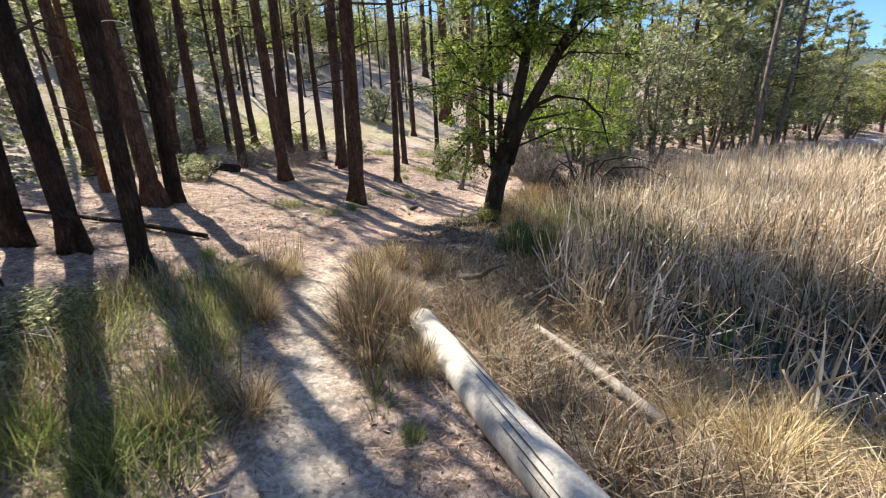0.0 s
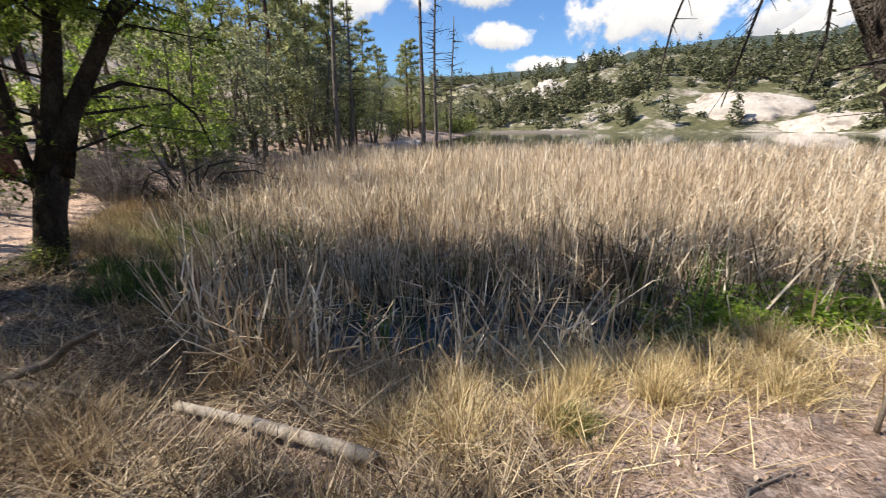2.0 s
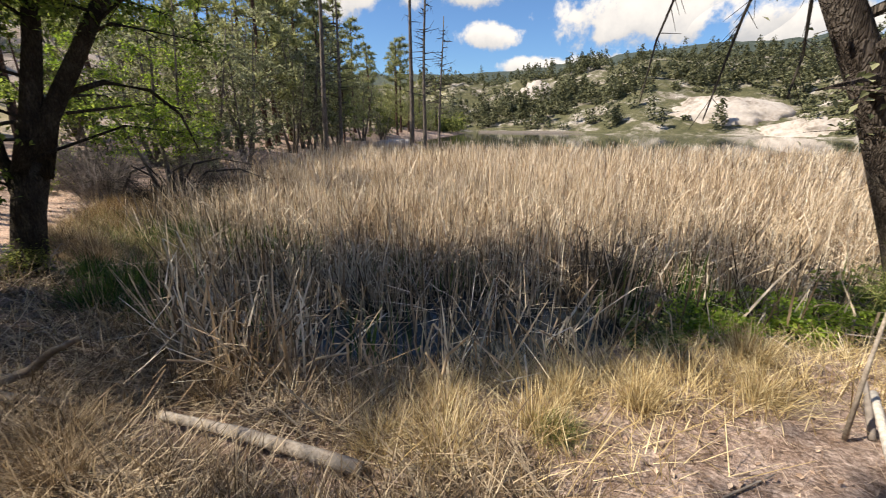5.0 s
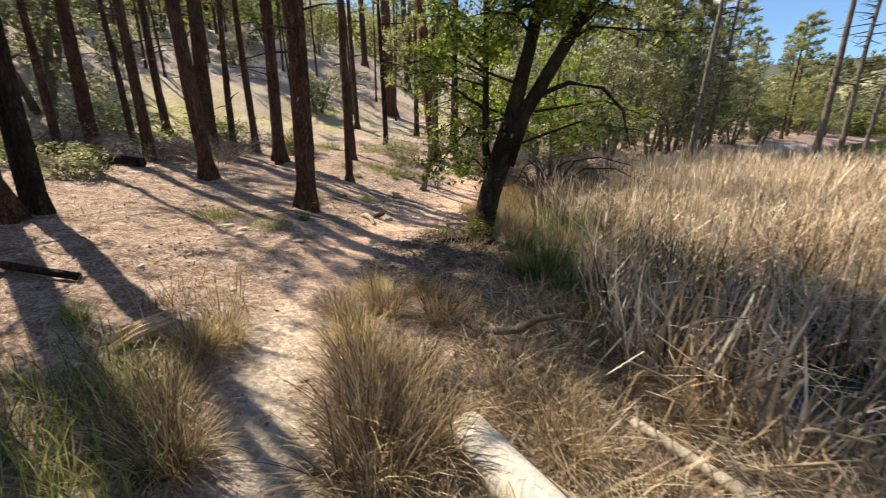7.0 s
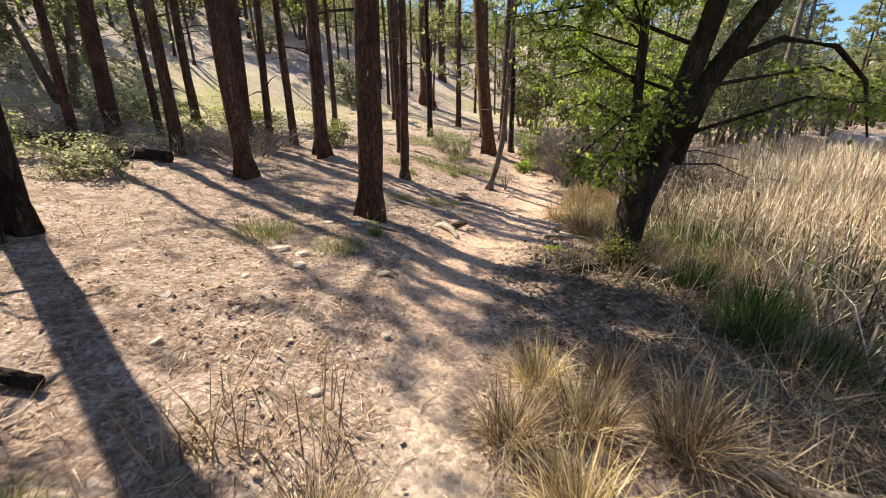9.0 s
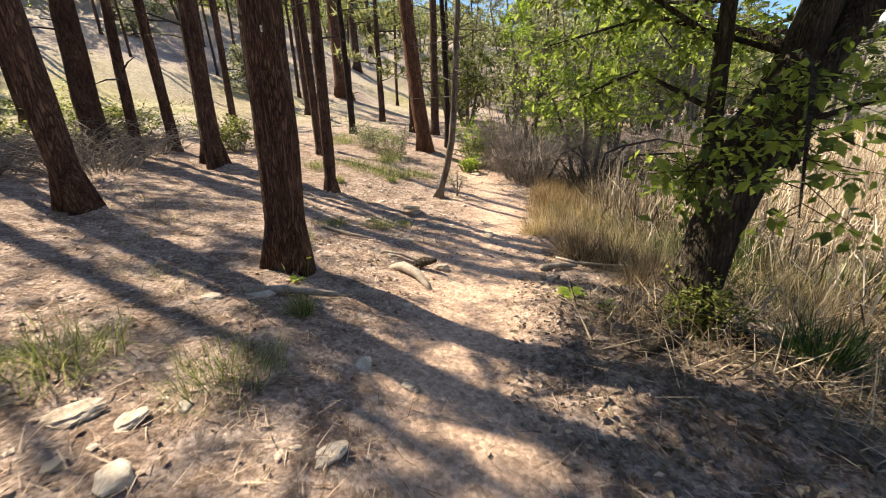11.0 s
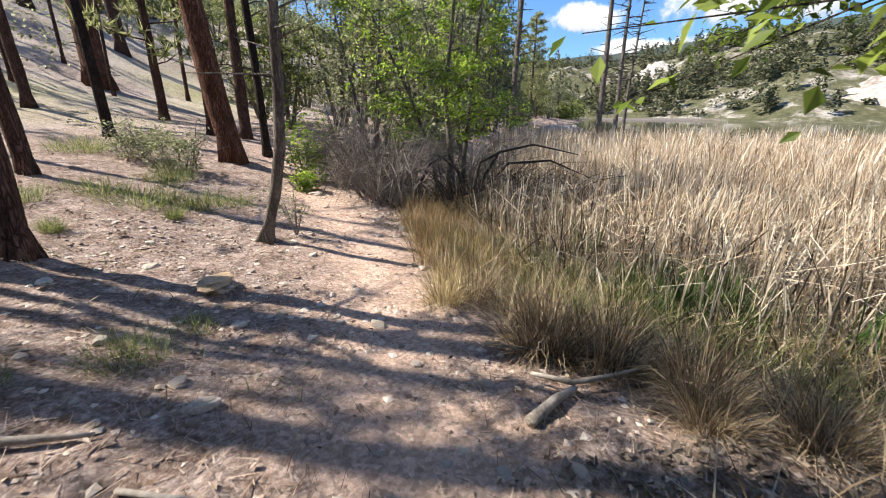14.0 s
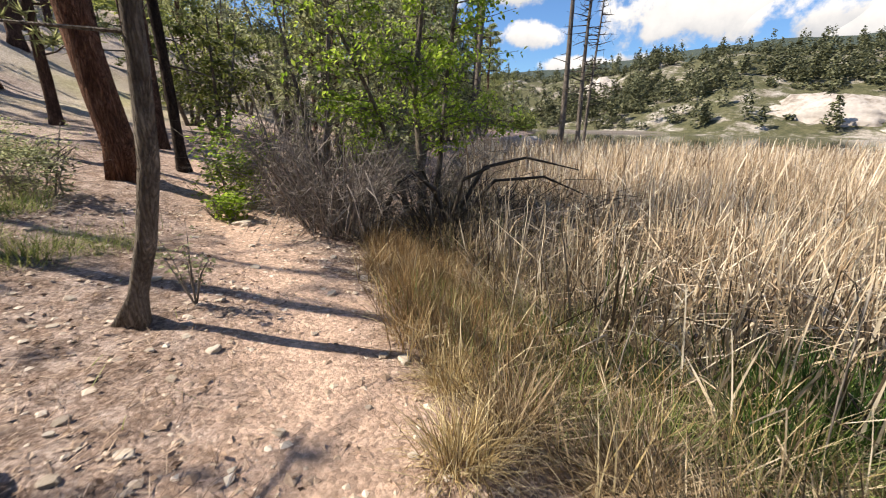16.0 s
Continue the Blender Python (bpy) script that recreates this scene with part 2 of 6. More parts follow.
ROUGH_BARK = bark_material("dark_rough_bark", [(0.25, (0.045, 0.036, 0.031)), (0.5, (0.105, 0.088, 0.078)), (0.75, (0.22, 0.195, 0.175))], 40, 0.55, 0.02)
WHITE_TAPE = material("white_tape", [(0.3, (0.7, 0.69, 0.66)), (0.7, (0.85, 0.84, 0.82))], bump=0, rough=0.5)
PETAL = material("yellow_petal", [(0.3, (0.75, 0.55, 0.02)), (0.7, (0.9, 0.75, 0.05))], bump=0, rough=0.5)
CUT_WOOD = material("fresh_split_wood", [(0.2, (0.30, 0.19, 0.10)), (0.5, (0.52, 0.37, 0.23)), (0.8, (0.70, 0.56, 0.40))], scale=5, fine=40, stretch=(8, 8, 0.7), bump=0.5, dist=0.01)
LICHEN = material("lichened_rock_face", [(0.3, (0.20, 0.17, 0.14)), (0.45, (0.38, 0.34, 0.305)), (0.7, (0.53, 0.49, 0.45))], scale=0.12, fine=1.2, rough=0.95, bump=0.5, dist=0.35)

water = bpy.data.materials.new("pond_water")
water.use_nodes = True
wb = water.node_tree.nodes["Principled BSDF"]
wb.inputs["Base Color"].default_value = (0.022, 0.028, 0.03, 1)
wb.inputs["Roughness"].default_value, wb.inputs["IOR"].default_value = 0.06, 1.33
ripple = water.node_tree.nodes.new("ShaderNodeTexNoise")
ripple.inputs["Scale"].default_value, ripple.inputs["Detail"].default_value = 3.5, 4
rb = water.node_tree.nodes.new("ShaderNodeBump")
rb.inputs["Strength"].default_value, rb.inputs["Distance"].default_value = 0.4, 0.04
water.node_tree.links.new(ripple.outputs[0], rb.inputs["Height"])
water.node_tree.links.new(rb.outputs[0], wb.inputs["Normal"])


# ---- mesh helpers ----
def mesh_of(name, verts, faces, mat, smooth=False):
    me = bpy.data.meshes.new(name)
    me.from_pydata([tuple(v) for v in verts], [], [tuple(f) for f in faces])
    me.materials.append(mat)
    if smooth:
        me.polygons.foreach_set("use_smooth", [True] * len(me.polygons))
    me.update()
    return me


def thing(name, label, category, at=(0, 0, 0), group="", kind=""):
    ob = new(name)
    ob.empty_display_size = 0.2
    ob.location = at
    return tagged(ob, label, category, group, kind)


def part(name, data, parent, label="", kind=""):
    """data: a mesh, in the parent's own space."""
    ob = new(name, data)
    ob.parent = parent
    return tagged(ob, label, kind=kind)


class Build:
    """Collects vertices and faces of one mesh."""

    def __init__(self):
        self.v, self.f = [], []

    def add(self, verts, faces):
        k = len(self.v)
        self.v.extend(map(tuple, verts))
        self.f.extend(tuple(i + k for i in f) for f in faces)

    def tube(self, pts, radii, sides=8, rough=0.0, flare=0.0, seed=0, cap=True):
        pts = [Vector(p) for p in pts]
        side = Vector((1, 0.13, 0.05))
        rings = []
        for i, p in enumerate(pts):
            d = (pts[min(i + 1, len(pts) - 1)] - pts[max(i - 1, 0)]).normalized()
            a = (side - d * side.dot(d)).normalized()
            b = d.cross(a)
            ring = []
            for j in range(sides):
                th = 2 * math.pi * j / sides
                out = a * math.cos(th) + b * math.sin(th)
                r = radii[i]
                if rough:
                    q = p + out * r
                    r *= 1 + rough * noise.noise((q.x * 5 + seed, q.y * 5, q.z * 1.6)) + 0.5 * rough * noise.noise((q.x * 17, q.y * 17 + seed, q.z * 4))
                if flare:
                    low = max(0.0, 1 - (p.z - pts[0].z) / flare)
                    r *= 1 + low * low * (0.5 + 0.4 * math.sin(3 * th + seed) + 0.25 * math.sin(5 * th + 2 * seed))
                ring.append(p + out * r)
            rings.append(ring)
        verts = [q for ring in rings for q in ring]
        faces = []
        for i in range(len(rings) - 1):
            for j in range(sides):
                k = (j + 1) % sides
                faces.append((i * sides + j, i * sides + k, (i + 1) * sides + k, (i + 1) * sides + j))
        if cap:
            faces.append(tuple(range(sides - 1, -1, -1)))
            faces.append(tuple((len(rings) - 1) * sides + j for j in range(sides)))
        self.add(verts, faces)

    def mesh(self, name, mat, smooth=False):
        return mesh_of(name, self.v, self.f, mat, smooth)


def blades(base, height, width, az, lean, bend, segs=3):
    """Grass or reed blades: tapered strips that lean and bend towards az. Returns vertices and faces."""
    n = len(base)
    face_az = az + rng.uniform(0.6, 2.5, n)
    sx, sy = np.cos(face_az), np.sin(face_az)
    dx, dy = np.cos(az), np.sin(az)
    p = np.array(base, float)
    rows = []
    for i in range(segs + 1):
        w = width * (1 - 0.75 * (i / segs) ** 1.5)
        if i < segs:
            rows.append(np.stack([p[:, 0] - sx * w / 2, p[:, 1] - sy * w / 2, p[:, 2]], 1))
            rows.append(np.stack([p[:, 0] + sx * w / 2, p[:, 1] + sy * w / 2, p[:, 2]], 1))
        else:
            rows.append(p.copy())
        th = lean + bend * (i + 0.5) / segs
        step = height / segs
        p = p + np.stack([dx * np.sin(th) * step, dy * np.sin(th) * step, np.cos(th) * step], 1)
    per = 2 * segs + 1
    verts = np.stack(rows, 1).reshape(-1, 3)
    k = np.arange(n) * per
    faces = []
    for i in range(segs - 1):
        faces.append(np.stack([k + 2 * i, k + 2 * i + 1, k + 2 * i + 3, k + 2 * i + 2], 1).tolist())
    faces.append(np.stack([k + 2 * segs - 2, k + 2 * segs - 1, k + 2 * segs], 1).tolist())
    return verts.tolist(), [f for fs in faces for f in fs]


def leaves(centres, size, droop=0.3, aspect=0.55):
    """Folded pointed leaves of two faces each, turned at random. Returns vertices and faces."""
    n = len(centres)
    c = np.array(centres, float)
    s = np.broadcast_to(size, (n,)) * rng.uniform(0.6, 1.25, n)
    az, el = rng.uniform(0, 2 * np.pi, n), rng.uniform(-0.9, 0.5, n) - droop
    d = np.stack([np.cos(az) * np.cos(el), np.sin(az) * np.cos(el), np.sin(el)], 1)
    r = rng.normal(size=(n, 3)) * 0.5 + np.array([0, 0, 1.0])
    side = np.cross(d, r)
    side /= np.linalg.norm(side, axis=1)[:, None] + 1e-9
    up = np.cross(side, d)
    a, b = c, c + d * s[:, None]
    mid = c + d * (s * 0.45)[:, None]
    w = (s * aspect * 0.5)[:, None]
    l, q = mid + side * w + up * w * 0.35, mid - side * w + up * w * 0.35
    verts = np.stack([a, l, b, q], 1).reshape(-1, 3)
    k = np.arange(n) * 4
    faces = np.stack([k, k + 1, k + 2], 1).tolist() + np.stack([k, k + 2, k + 3], 1).tolist()
    return verts.tolist(), faces


def needles(centres, length, count=9, width=0.02):
    """Bunches of needles: narrow triangles round each centre."""
    c = np.repeat(np.array(centres, float), count, axis=0)
    n = len(c)
    d = rng.normal(size=(n, 3)) + np.array([0, 0, 0.35])
    d /= np.linalg.norm(d, axis=1)[:, None]
    s = np.cross(d, rng.normal(size=(n, 3)))
    s /= np.linalg.norm(s, axis=1)[:, None] + 1e-9
    ln = length * rng.uniform(0.6, 1.2, n)[:, None]
    verts = np.stack([c - s * width, c + s * width, c + d * ln], 1).reshape(-1, 3)
    k = np.arange(n) * 3
    return verts.tolist(), np.stack([k, k + 1, k + 2], 1).tolist()


# ---- the lie of the land ----
SHORE = np.array([(60, -14), (20, -1), (11.5, 3.4), (8.6, 4.9), (6.2, 5.1), (5.0, 5.7), (4.6, 6.9), (4.1, 8.4), (3.1, 9.7), (2.0, 11.2), (1.3, 13.4),
                  (1.6, 15.5), (3.2, 19), (5.5, 25), (9, 33), (17, 46), (30, 62), (50, 90), (72, 122), (100, 175), (220, 420)], float)
TRAIL = np.array([(4.6, 0.2), (3.9, 1.5), (3.26, 2.45), (2.24, 3.5), (1.4, 4.42), (0.9, 5.3), (0.42, 6.5), (0.1, 8), (0.1, 9.5), (0.2, 11), (0.15, 12.4),
                  (0.12, 13.7), (-0.1, 14.6), (-0.35, 15.6), (-0.9, 17.5), (-1.8, 21)], float)
WATER_Z = -0.42


def line_distance(line, x, y):
    best, sign = np.full(x.shape, 1e9), np.ones(x.shape)
    for (ax, ay), (bx, by) in zip(line[:-1], line[1:]):
        dx, dy = bx - ax, by - ay
        t = np.clip(((x - ax) * dx + (y - ay) * dy) / (dx * dx + dy * dy), 0, 1)
        px, py = x - ax - t * dx, y - ay - t * dy
        d = np.hypot(px, py)
        near = d < best
        sign = np.where(near, np.where(dx * py - dy * px > 0, 1.0, -1.0), sign)
        best = np.where(near, d, best)
    return best, sign


def inland(x, y):
    d, s = line_distance(SHORE, np.asarray(x, float), np.asarray(y, float))
    return d * s


def wave(x, y, scale, seed):
    """A cheap smooth unevenness, about -1 to 1."""
    return (np.sin(x * scale + seed) * np.cos(y * scale * 1.13 + 2.1 * seed) + 0.6 * np.sin((x + y) * scale * 1.9 + 3.7 * seed)
            + 0.4 * np.cos((x - 1.3 * y) * scale * 3.1 + 1.7 * seed)) / 1.6


def height(x, y):
    x, y = np.asarray(x, float), np.asarray(y, float)
    d = inland(x, y)
    z = np.interp(d, [-60, -4, 0, 0.6, 1, 2, 3, 4.5, 7, 11, 15, 20, 30, 40, 90, 200, 700],
                  [-1.6, -0.8, -0.42, -0.25, -0.15, 0.0, 0.1, 0.42, 0.8, 1.2, 2.1, 4.2, 8.5, 11.5, 22, 30, 40])
    z = z + 0.16 * np.exp(-((x - 2.1) ** 2 + (y - 8.4) ** 2) / 1.2)
    t, _ = line_distance(TRAIL, x, y)
    off = np.clip((t - 0.15) / 0.6, 0, 1)
    land = np.clip(d / 0.8, 0, 1)
    z = z + land * (off * (0.035 * wave(x, y, 2.3, 1.0) + 0.018 * wave(x, y, 7.0, 2.0)) - 0.04 * (1 - off))
    z = z + np.clip((d - 12) / 20, 0, 1) * 0.8 * wave(x, y, 0.22, 3.0)
    # the far bank beyond the lake, and the mountain behind it
    r, az = np.hypot(x - 5, y - 5), np.degrees(np.arctan2(y - 5, x - 5))
    bank = np.interp(az, [-40, 10, 25, 40, 50, 58, 70], [60, 92, 118, 112, 124, 135, 150])
    up = np.interp(r - bank, [-30, 0, 8, 25, 60, 120, 250, 330, 480, 800], [-1.5, 0.3, 3.5, 9, 22, 27, 30, 36, 84, 86])
    ridge = np.interp(az, [0, 20, 35, 45, 52, 58, 75], [1.15, 1.05, 1.1, 1.0, 0.9, 0.85, 0.8])
    rough = np.clip((r - bank) / 40, 0, 1) * (2.4 * wave(x, y, 0.045, 4.0) + 0.9 * wave(x, y, 0.17, 5.0))
    far = -0.42 + (up - 0) * ridge + rough
    z = np.where(r > 100, np.minimum(z, -0.42 + 0.22 * np.maximum(d, 0)), z)
    return np.where((d < -8) | (r > 125), np.maximum(z, far), z)


def on_ground(x, y, lift=0.0):
    return Vector((x, y, float(height(np.array([x]), np.array([y]))[0]) + lift))


# ---- ground: one sheet to the horizon ----
def ground_material():
    m = bpy.data.materials.new("forest_floor")
    m.use_nodes = True
    n, l = m.node_tree.nodes, m.node_tree.links
    b = n["Principled BSDF"]
    b.inputs["Roughness"].default_value, b.inputs["Specular IOR Level"].default_value = 0.95, 0.1
    tc = n.new("ShaderNodeTexCoord")

    def tex(scale, detail=6, rough=0.7):
        t = n.new("ShaderNodeTexNoise")
        t.inputs["Scale"].default_value, t.inputs["Detail"].default_value, t.inputs["Roughness"].default_value = scale, detail, rough
        l.new(tc.outputs["Object"], t.inputs["Vector"])
        return t.outputs[0]

    def ramp(src, stops):
        r = n.new("ShaderNodeValToRGB")
        el = r.color_ramp.elements
        while len(el) < len(stops):
            el.new(0.5)
        for e, (p, c) in zip(el, stops):
            e.position, e.color = p, (*c, 1)
        l.new(src, r.inputs[0])
        return r.outputs[0]

    def mix(fac, a, c):
        x = n.new("ShaderNodeMixRGB")
        l.new(fac, x.inputs[0])
        l.new(a, x.inputs[1])
        l.new(c, x.inputs[2])
        return x.outputs[0]

    def attr(name):
        a = n.new("ShaderNodeAttribute")
        a.attribute_name = name
        return a.outputs["Fac"]

    fine, mid, big = tex(38, 8, 0.8), tex(5, 8), tex(0.6, 4)
    needle = ramp(fine, [(0.32, (0.075, 0.049, 0.039)), (0.5, (0.215, 0.15, 0.12)), (0.66, (0.45, 0.355, 0.30))])
    pale = ramp(fine, [(0.32, (0.20, 0.145, 0.12)), (0.5, (0.39, 0.305, 0.268)), (0.68, (0.61, 0.52, 0.47))])
    floor_c = mix(ramp(mid, [(0.42, (0, 0, 0)), (0.62, (1, 1, 1))]), needle, pale)
    sand_g = ramp(fine, [(0.3, (0.34, 0.295, 0.25)), (0.55, (0.50, 0.45, 0.39)), (0.75, (0.63, 0.58, 0.52))])
    sand_o = ramp(fine, [(0.3, (0.36, 0.24, 0.18)), (0.55, (0.57, 0.41, 0.325)), (0.75, (0.71, 0.57, 0.48))])
    sand = mix(attr("orange_soil"), sand_g, sand_o)
    near = mix(attr("trail"), floor_c, sand)
    mud = ramp(mid, [(0.3, (0.035, 0.028, 0.022)), (0.7, (0.10, 0.08, 0.06))])
    near = mix(attr("mud"), near, mud)
    rock = ramp(tex(0.25, 8, 0.75), [(0.34, (0.12, 0.11, 0.075)), (0.47, (0.27, 0.24, 0.205)), (0.62, (0.46, 0.43, 0.395))])
    scrub = ramp(tex(0.5, 8, 0.8), [(0.35, (0.045, 0.052, 0.027)), (0.6, (0.125, 0.12, 0.068))])
    slope = mix(ramp(tex(0.11, 7, 0.75), [(0.5, (0, 0, 0)), (0.6, (1, 1, 1))]), scrub, rock)
    # pine forest on the far mountain, tinted bluish in place of distance haze
    hazed_pine_slope = ramp(tex(0.35, 8, 0.8), [(0.35, (0.028, 0.042, 0.036)), (0.6, (0.075, 0.092, 0.08))])
    slope = mix(attr("mountain"), slope, hazed_pine_slope)
    gravel = ramp(fine, [(0.32, (0.21, 0.17, 0.145)), (0.5, (0.42, 0.36, 0.32)), (0.68, (0.62, 0.55, 0.50))])
    near = mix(attr("open_slope"), near, gravel)
    colour = mix(attr("far_bank"), near, slope)
    grassy = ramp(tex(1.5, 8, 0.8), [(0.3, (0.22, 0.20, 0.09)), (0.5, (0.38, 0.36, 0.17)), (0.7, (0.52, 0.48, 0.34))])
    colour = mix(attr("meadow"), colour, grassy)
    # grit: single grains and chips, each of its own tone
    grit = n.new("ShaderNodeTexVoronoi")
    grit.inputs["Scale"].default_value = 34
    l.new(tc.outputs["Object"], grit.inputs["Vector"])
    chip = n.new("ShaderNodeTexVoronoi")
    chip.inputs["Scale"].default_value = 13
    l.new(tc.outputs["Object"], chip.inputs["Vector"])
    for tone, low, high in ((grit, 0.7, 1.24), (chip, 0.84, 1.14)):
        sp = n.new("ShaderNodeSeparateColor")
        l.new(tone.outputs["Color"], sp.inputs[0])
        mr = n.new("ShaderNodeMapRange")
        mr.inputs["To Min"].default_value, mr.inputs["To Max"].default_value = low, high
        l.new(sp.outputs[0], mr.inputs[0])
        vm = n.new("ShaderNodeVectorMath")
        vm.operation = "SCALE"
        l.new(colour, vm.inputs[0])
        l.new(mr.outputs[0], vm.inputs["Scale"])
        colour = vm.outputs[0]
    l.new(colour, b.inputs["Base Color"])
    bp = n.new("ShaderNodeBump")
    bp.inputs["Strength"].default_value, bp.inputs["Distance"].default_value = 0.7, 0.03
    l.new(tex(24, 10, 0.8), bp.inputs["Height"])
    b2 = n.new("ShaderNodeBump")
    b2.invert = True
    b2.inputs["Strength"].default_value, b2.inputs["Distance"].default_value = 0.35, 0.015
    l.new(grit.outputs["Distance"], b2.inputs["Height"])
    l.new(bp.outputs[0], b2.inputs["Normal"])
    l.new(b2.outputs[0], b.inputs["Normal"])
    return m


def build_ground():
    count, a, k = 400, 2.6, 6.4
    u = np.linspace(-1, 1, count)
    gx, gy = 1.2 + a * np.sinh(k * u), 8.0 + a * np.sinh(k * u)
    X, Y = np.meshgrid(gx, gy)
    x, y = X.ravel(), Y.ravel()
    z = height(x, y)
    i = np.arange(count * count).reshape(count, count)
    faces = np.stack([i[:-1, :-1], i[:-1, 1:], i[1:, 1:], i[1:, :-1]], -1).reshape(-1, 4)
    me = mesh_of("ground", np.stack([x, y, z], 1).tolist(), faces.tolist(), ground_material(), True)
    d = inland(x, y)
    t, _ = line_distance(TRAIL, x, y)
    half = np.interp(y, [0, 4, 6, 8, 10, 13, 16], [0.42, 0.25, 0.35, 0.55, 0.75, 0.7, 0.6])
    trail = np.clip(1.25 - t / half + 0.35 * wave(x, y, 4.0, 6.0), 0, 1)
    orange = np.clip((y - 4.2) / 2.0, 0, 1)
    mud = np.clip(0.3 - d / 0.5, 0, 1)
    r, az = np.hypot(x - 5, y - 5), np.degrees(np.arctan2(y - 5, x - 5))
    far = np.maximum(np.clip((-d - 12) / 10, 0, 1), np.clip((r - 95) / 15, 0, 1))
    meadow = np.clip((d - 10) / 5, 0, 1) * np.clip((22 - d) / 6, 0.12, 1) * np.clip(0.55 + wave(x, y, 0.25, 2.0), 0, 1) * 0.7
    mountain = np.clip((r - 330) / 90, 0, 1)
    open_slope = np.clip((d - 8) / 5, 0, 1) * np.clip(0.7 + 0.5 * wave(x, y, 0.6, 5.0), 0, 0.95)
    for name, values in (("mountain", mountain), ("open_slope", open_slope), ("trail", trail), ("orange_soil", orange), ("mud", mud * (d > -40)), ("far_bank", far), ("meadow", meadow)):
        me.attributes.new(name, "FLOAT", "POINT").data.foreach_set("value", values.astype(np.float32))
    return tagged(new("ground", me), "reddish forest floor with needles and a worn trail", "ground", kind="structure")


build_ground()
lake = Build()
lake.add([(-2, -30, WATER_Z), (260, -30, WATER_Z), (260, 260, WATER_Z), (-2, 260, WATER_Z)], [(0, 1, 2, 3)])
tagged(new("water", lake.mesh("water", water)), "still dark lake water reflecting the sky", "water", kind="structure")


# ---- trees ----
def bent_line(start, rise, lean, curve, steps, seed):
    """Points up a stem: lean and curve are sideways metres at the top."""
    pts = []
    for i in range(steps + 1):
        s = i / steps
        wob = 0.03 * rise / 6
        pts.append(Vector((start[0] + lean[0] * s + curve[0] * s * s + wob * math.sin(seed + 5 * s), start[1] + lean[1] * s + curve[1] * s * s + wob * math.cos(2 * seed + 4 * s),
                           start[2] + rise * s)))
    return pts


def along(pts, s):
    k = s * (len(pts) - 1)
    i = min(int(k), len(pts) - 2)
    return pts[i].lerp(pts[i + 1], k - i)


def pine_parts(tree, rise, radius, lean, bark, seed, crown_from=0.5, bunches=420, sides=12, dead_limbs=8, spread=1.9, needle=0.3, thick=0.017):
    r = random.Random(seed)
    curve = (r.uniform(-0.25, 0.25) * rise / 12, r.uniform(-0.2, 0.2) * rise / 12)
    pts = bent_line((0, 0, -0.25), rise + 0.25, lean, curve, 22, seed)
    b = Build()
    b.tube(pts, [radius * (1 - 0.8 * (i / 22) ** 1.1) for i in range(23)], sides, 0.16, 0.55, seed)
    trunk = part("trunk", b.mesh("pine_trunk", bark, True), tree)
    limbs, tips = Build(), []
    for i in range(dead_limbs):
        s = r.uniform(0.14, crown_from)
        p, a = along(pts, s), r.uniform(0, 6.28)
        ln = r.uniform(0.3, 1.3)
        q = p + Vector((math.cos(a), math.sin(a), r.uniform(-0.25, 0.35))) * ln
        limbs.tube([p, p.lerp(q, 0.5) + Vector((0, 0, 0.05)), q], [0.022, 0.014, 0.005], 5)
    if dead_limbs:
        part("dead_limb", limbs.mesh("dead_limbs", DARK_TWIG), trunk, "bare broken limbs", "stuff")
    arms = Build()
    n = max(12, bunches // 14)
    for i in range(n):
        s = crown_from + (1 - crown_from) * (i + r.random()) / n
        p, a = along(pts, min(s, 0.99)), i * 2.4 + r.uniform(-0.4, 0.4)
        ln = spread * (1.05 - 0.75 * ((s - crown_from) / (1 - crown_from)) ** 1.3) * r.uniform(0.55, 1.15)
        q = p + Vector((math.cos(a), math.sin(a), r.uniform(0.0, 0.35))) * ln
        arms.tube([p, p.lerp(q, 0.5) - Vector((0, 0, 0.06 * ln)), q], [0.03, 0.02, 0.007], 4, cap=False)
        for j in range(bunches // n):
            f = r.uniform(0.35, 1.05)
            tips.append(p.lerp(q, f) + Vector((r.gauss(0, 0.2), r.gauss(0, 0.2), r.gauss(0.05, 0.12))) * ln * 0.7)
    part("branch", arms.mesh("pine_branches", bark), tree, kind="stuff")
    c = Build()
    c.add(*needles(tips, needle, 10, thick))
    part("crown", c.mesh("pine_crown", NEEDLE), tree, "clumps of green needles", "stuff")


def pine(x, y, dia, rise, lean=(0, 0), bark=PINE_BARK, label="tall pine with furrowed dark brown bark", seed=0, group="pines in the wood", **more):
    tree = thing("pine_tree", label, "tree", on_ground(x, y), group)
    pine_parts(tree, rise, dia / 2, lean, bark, seed, **more)
    return tree


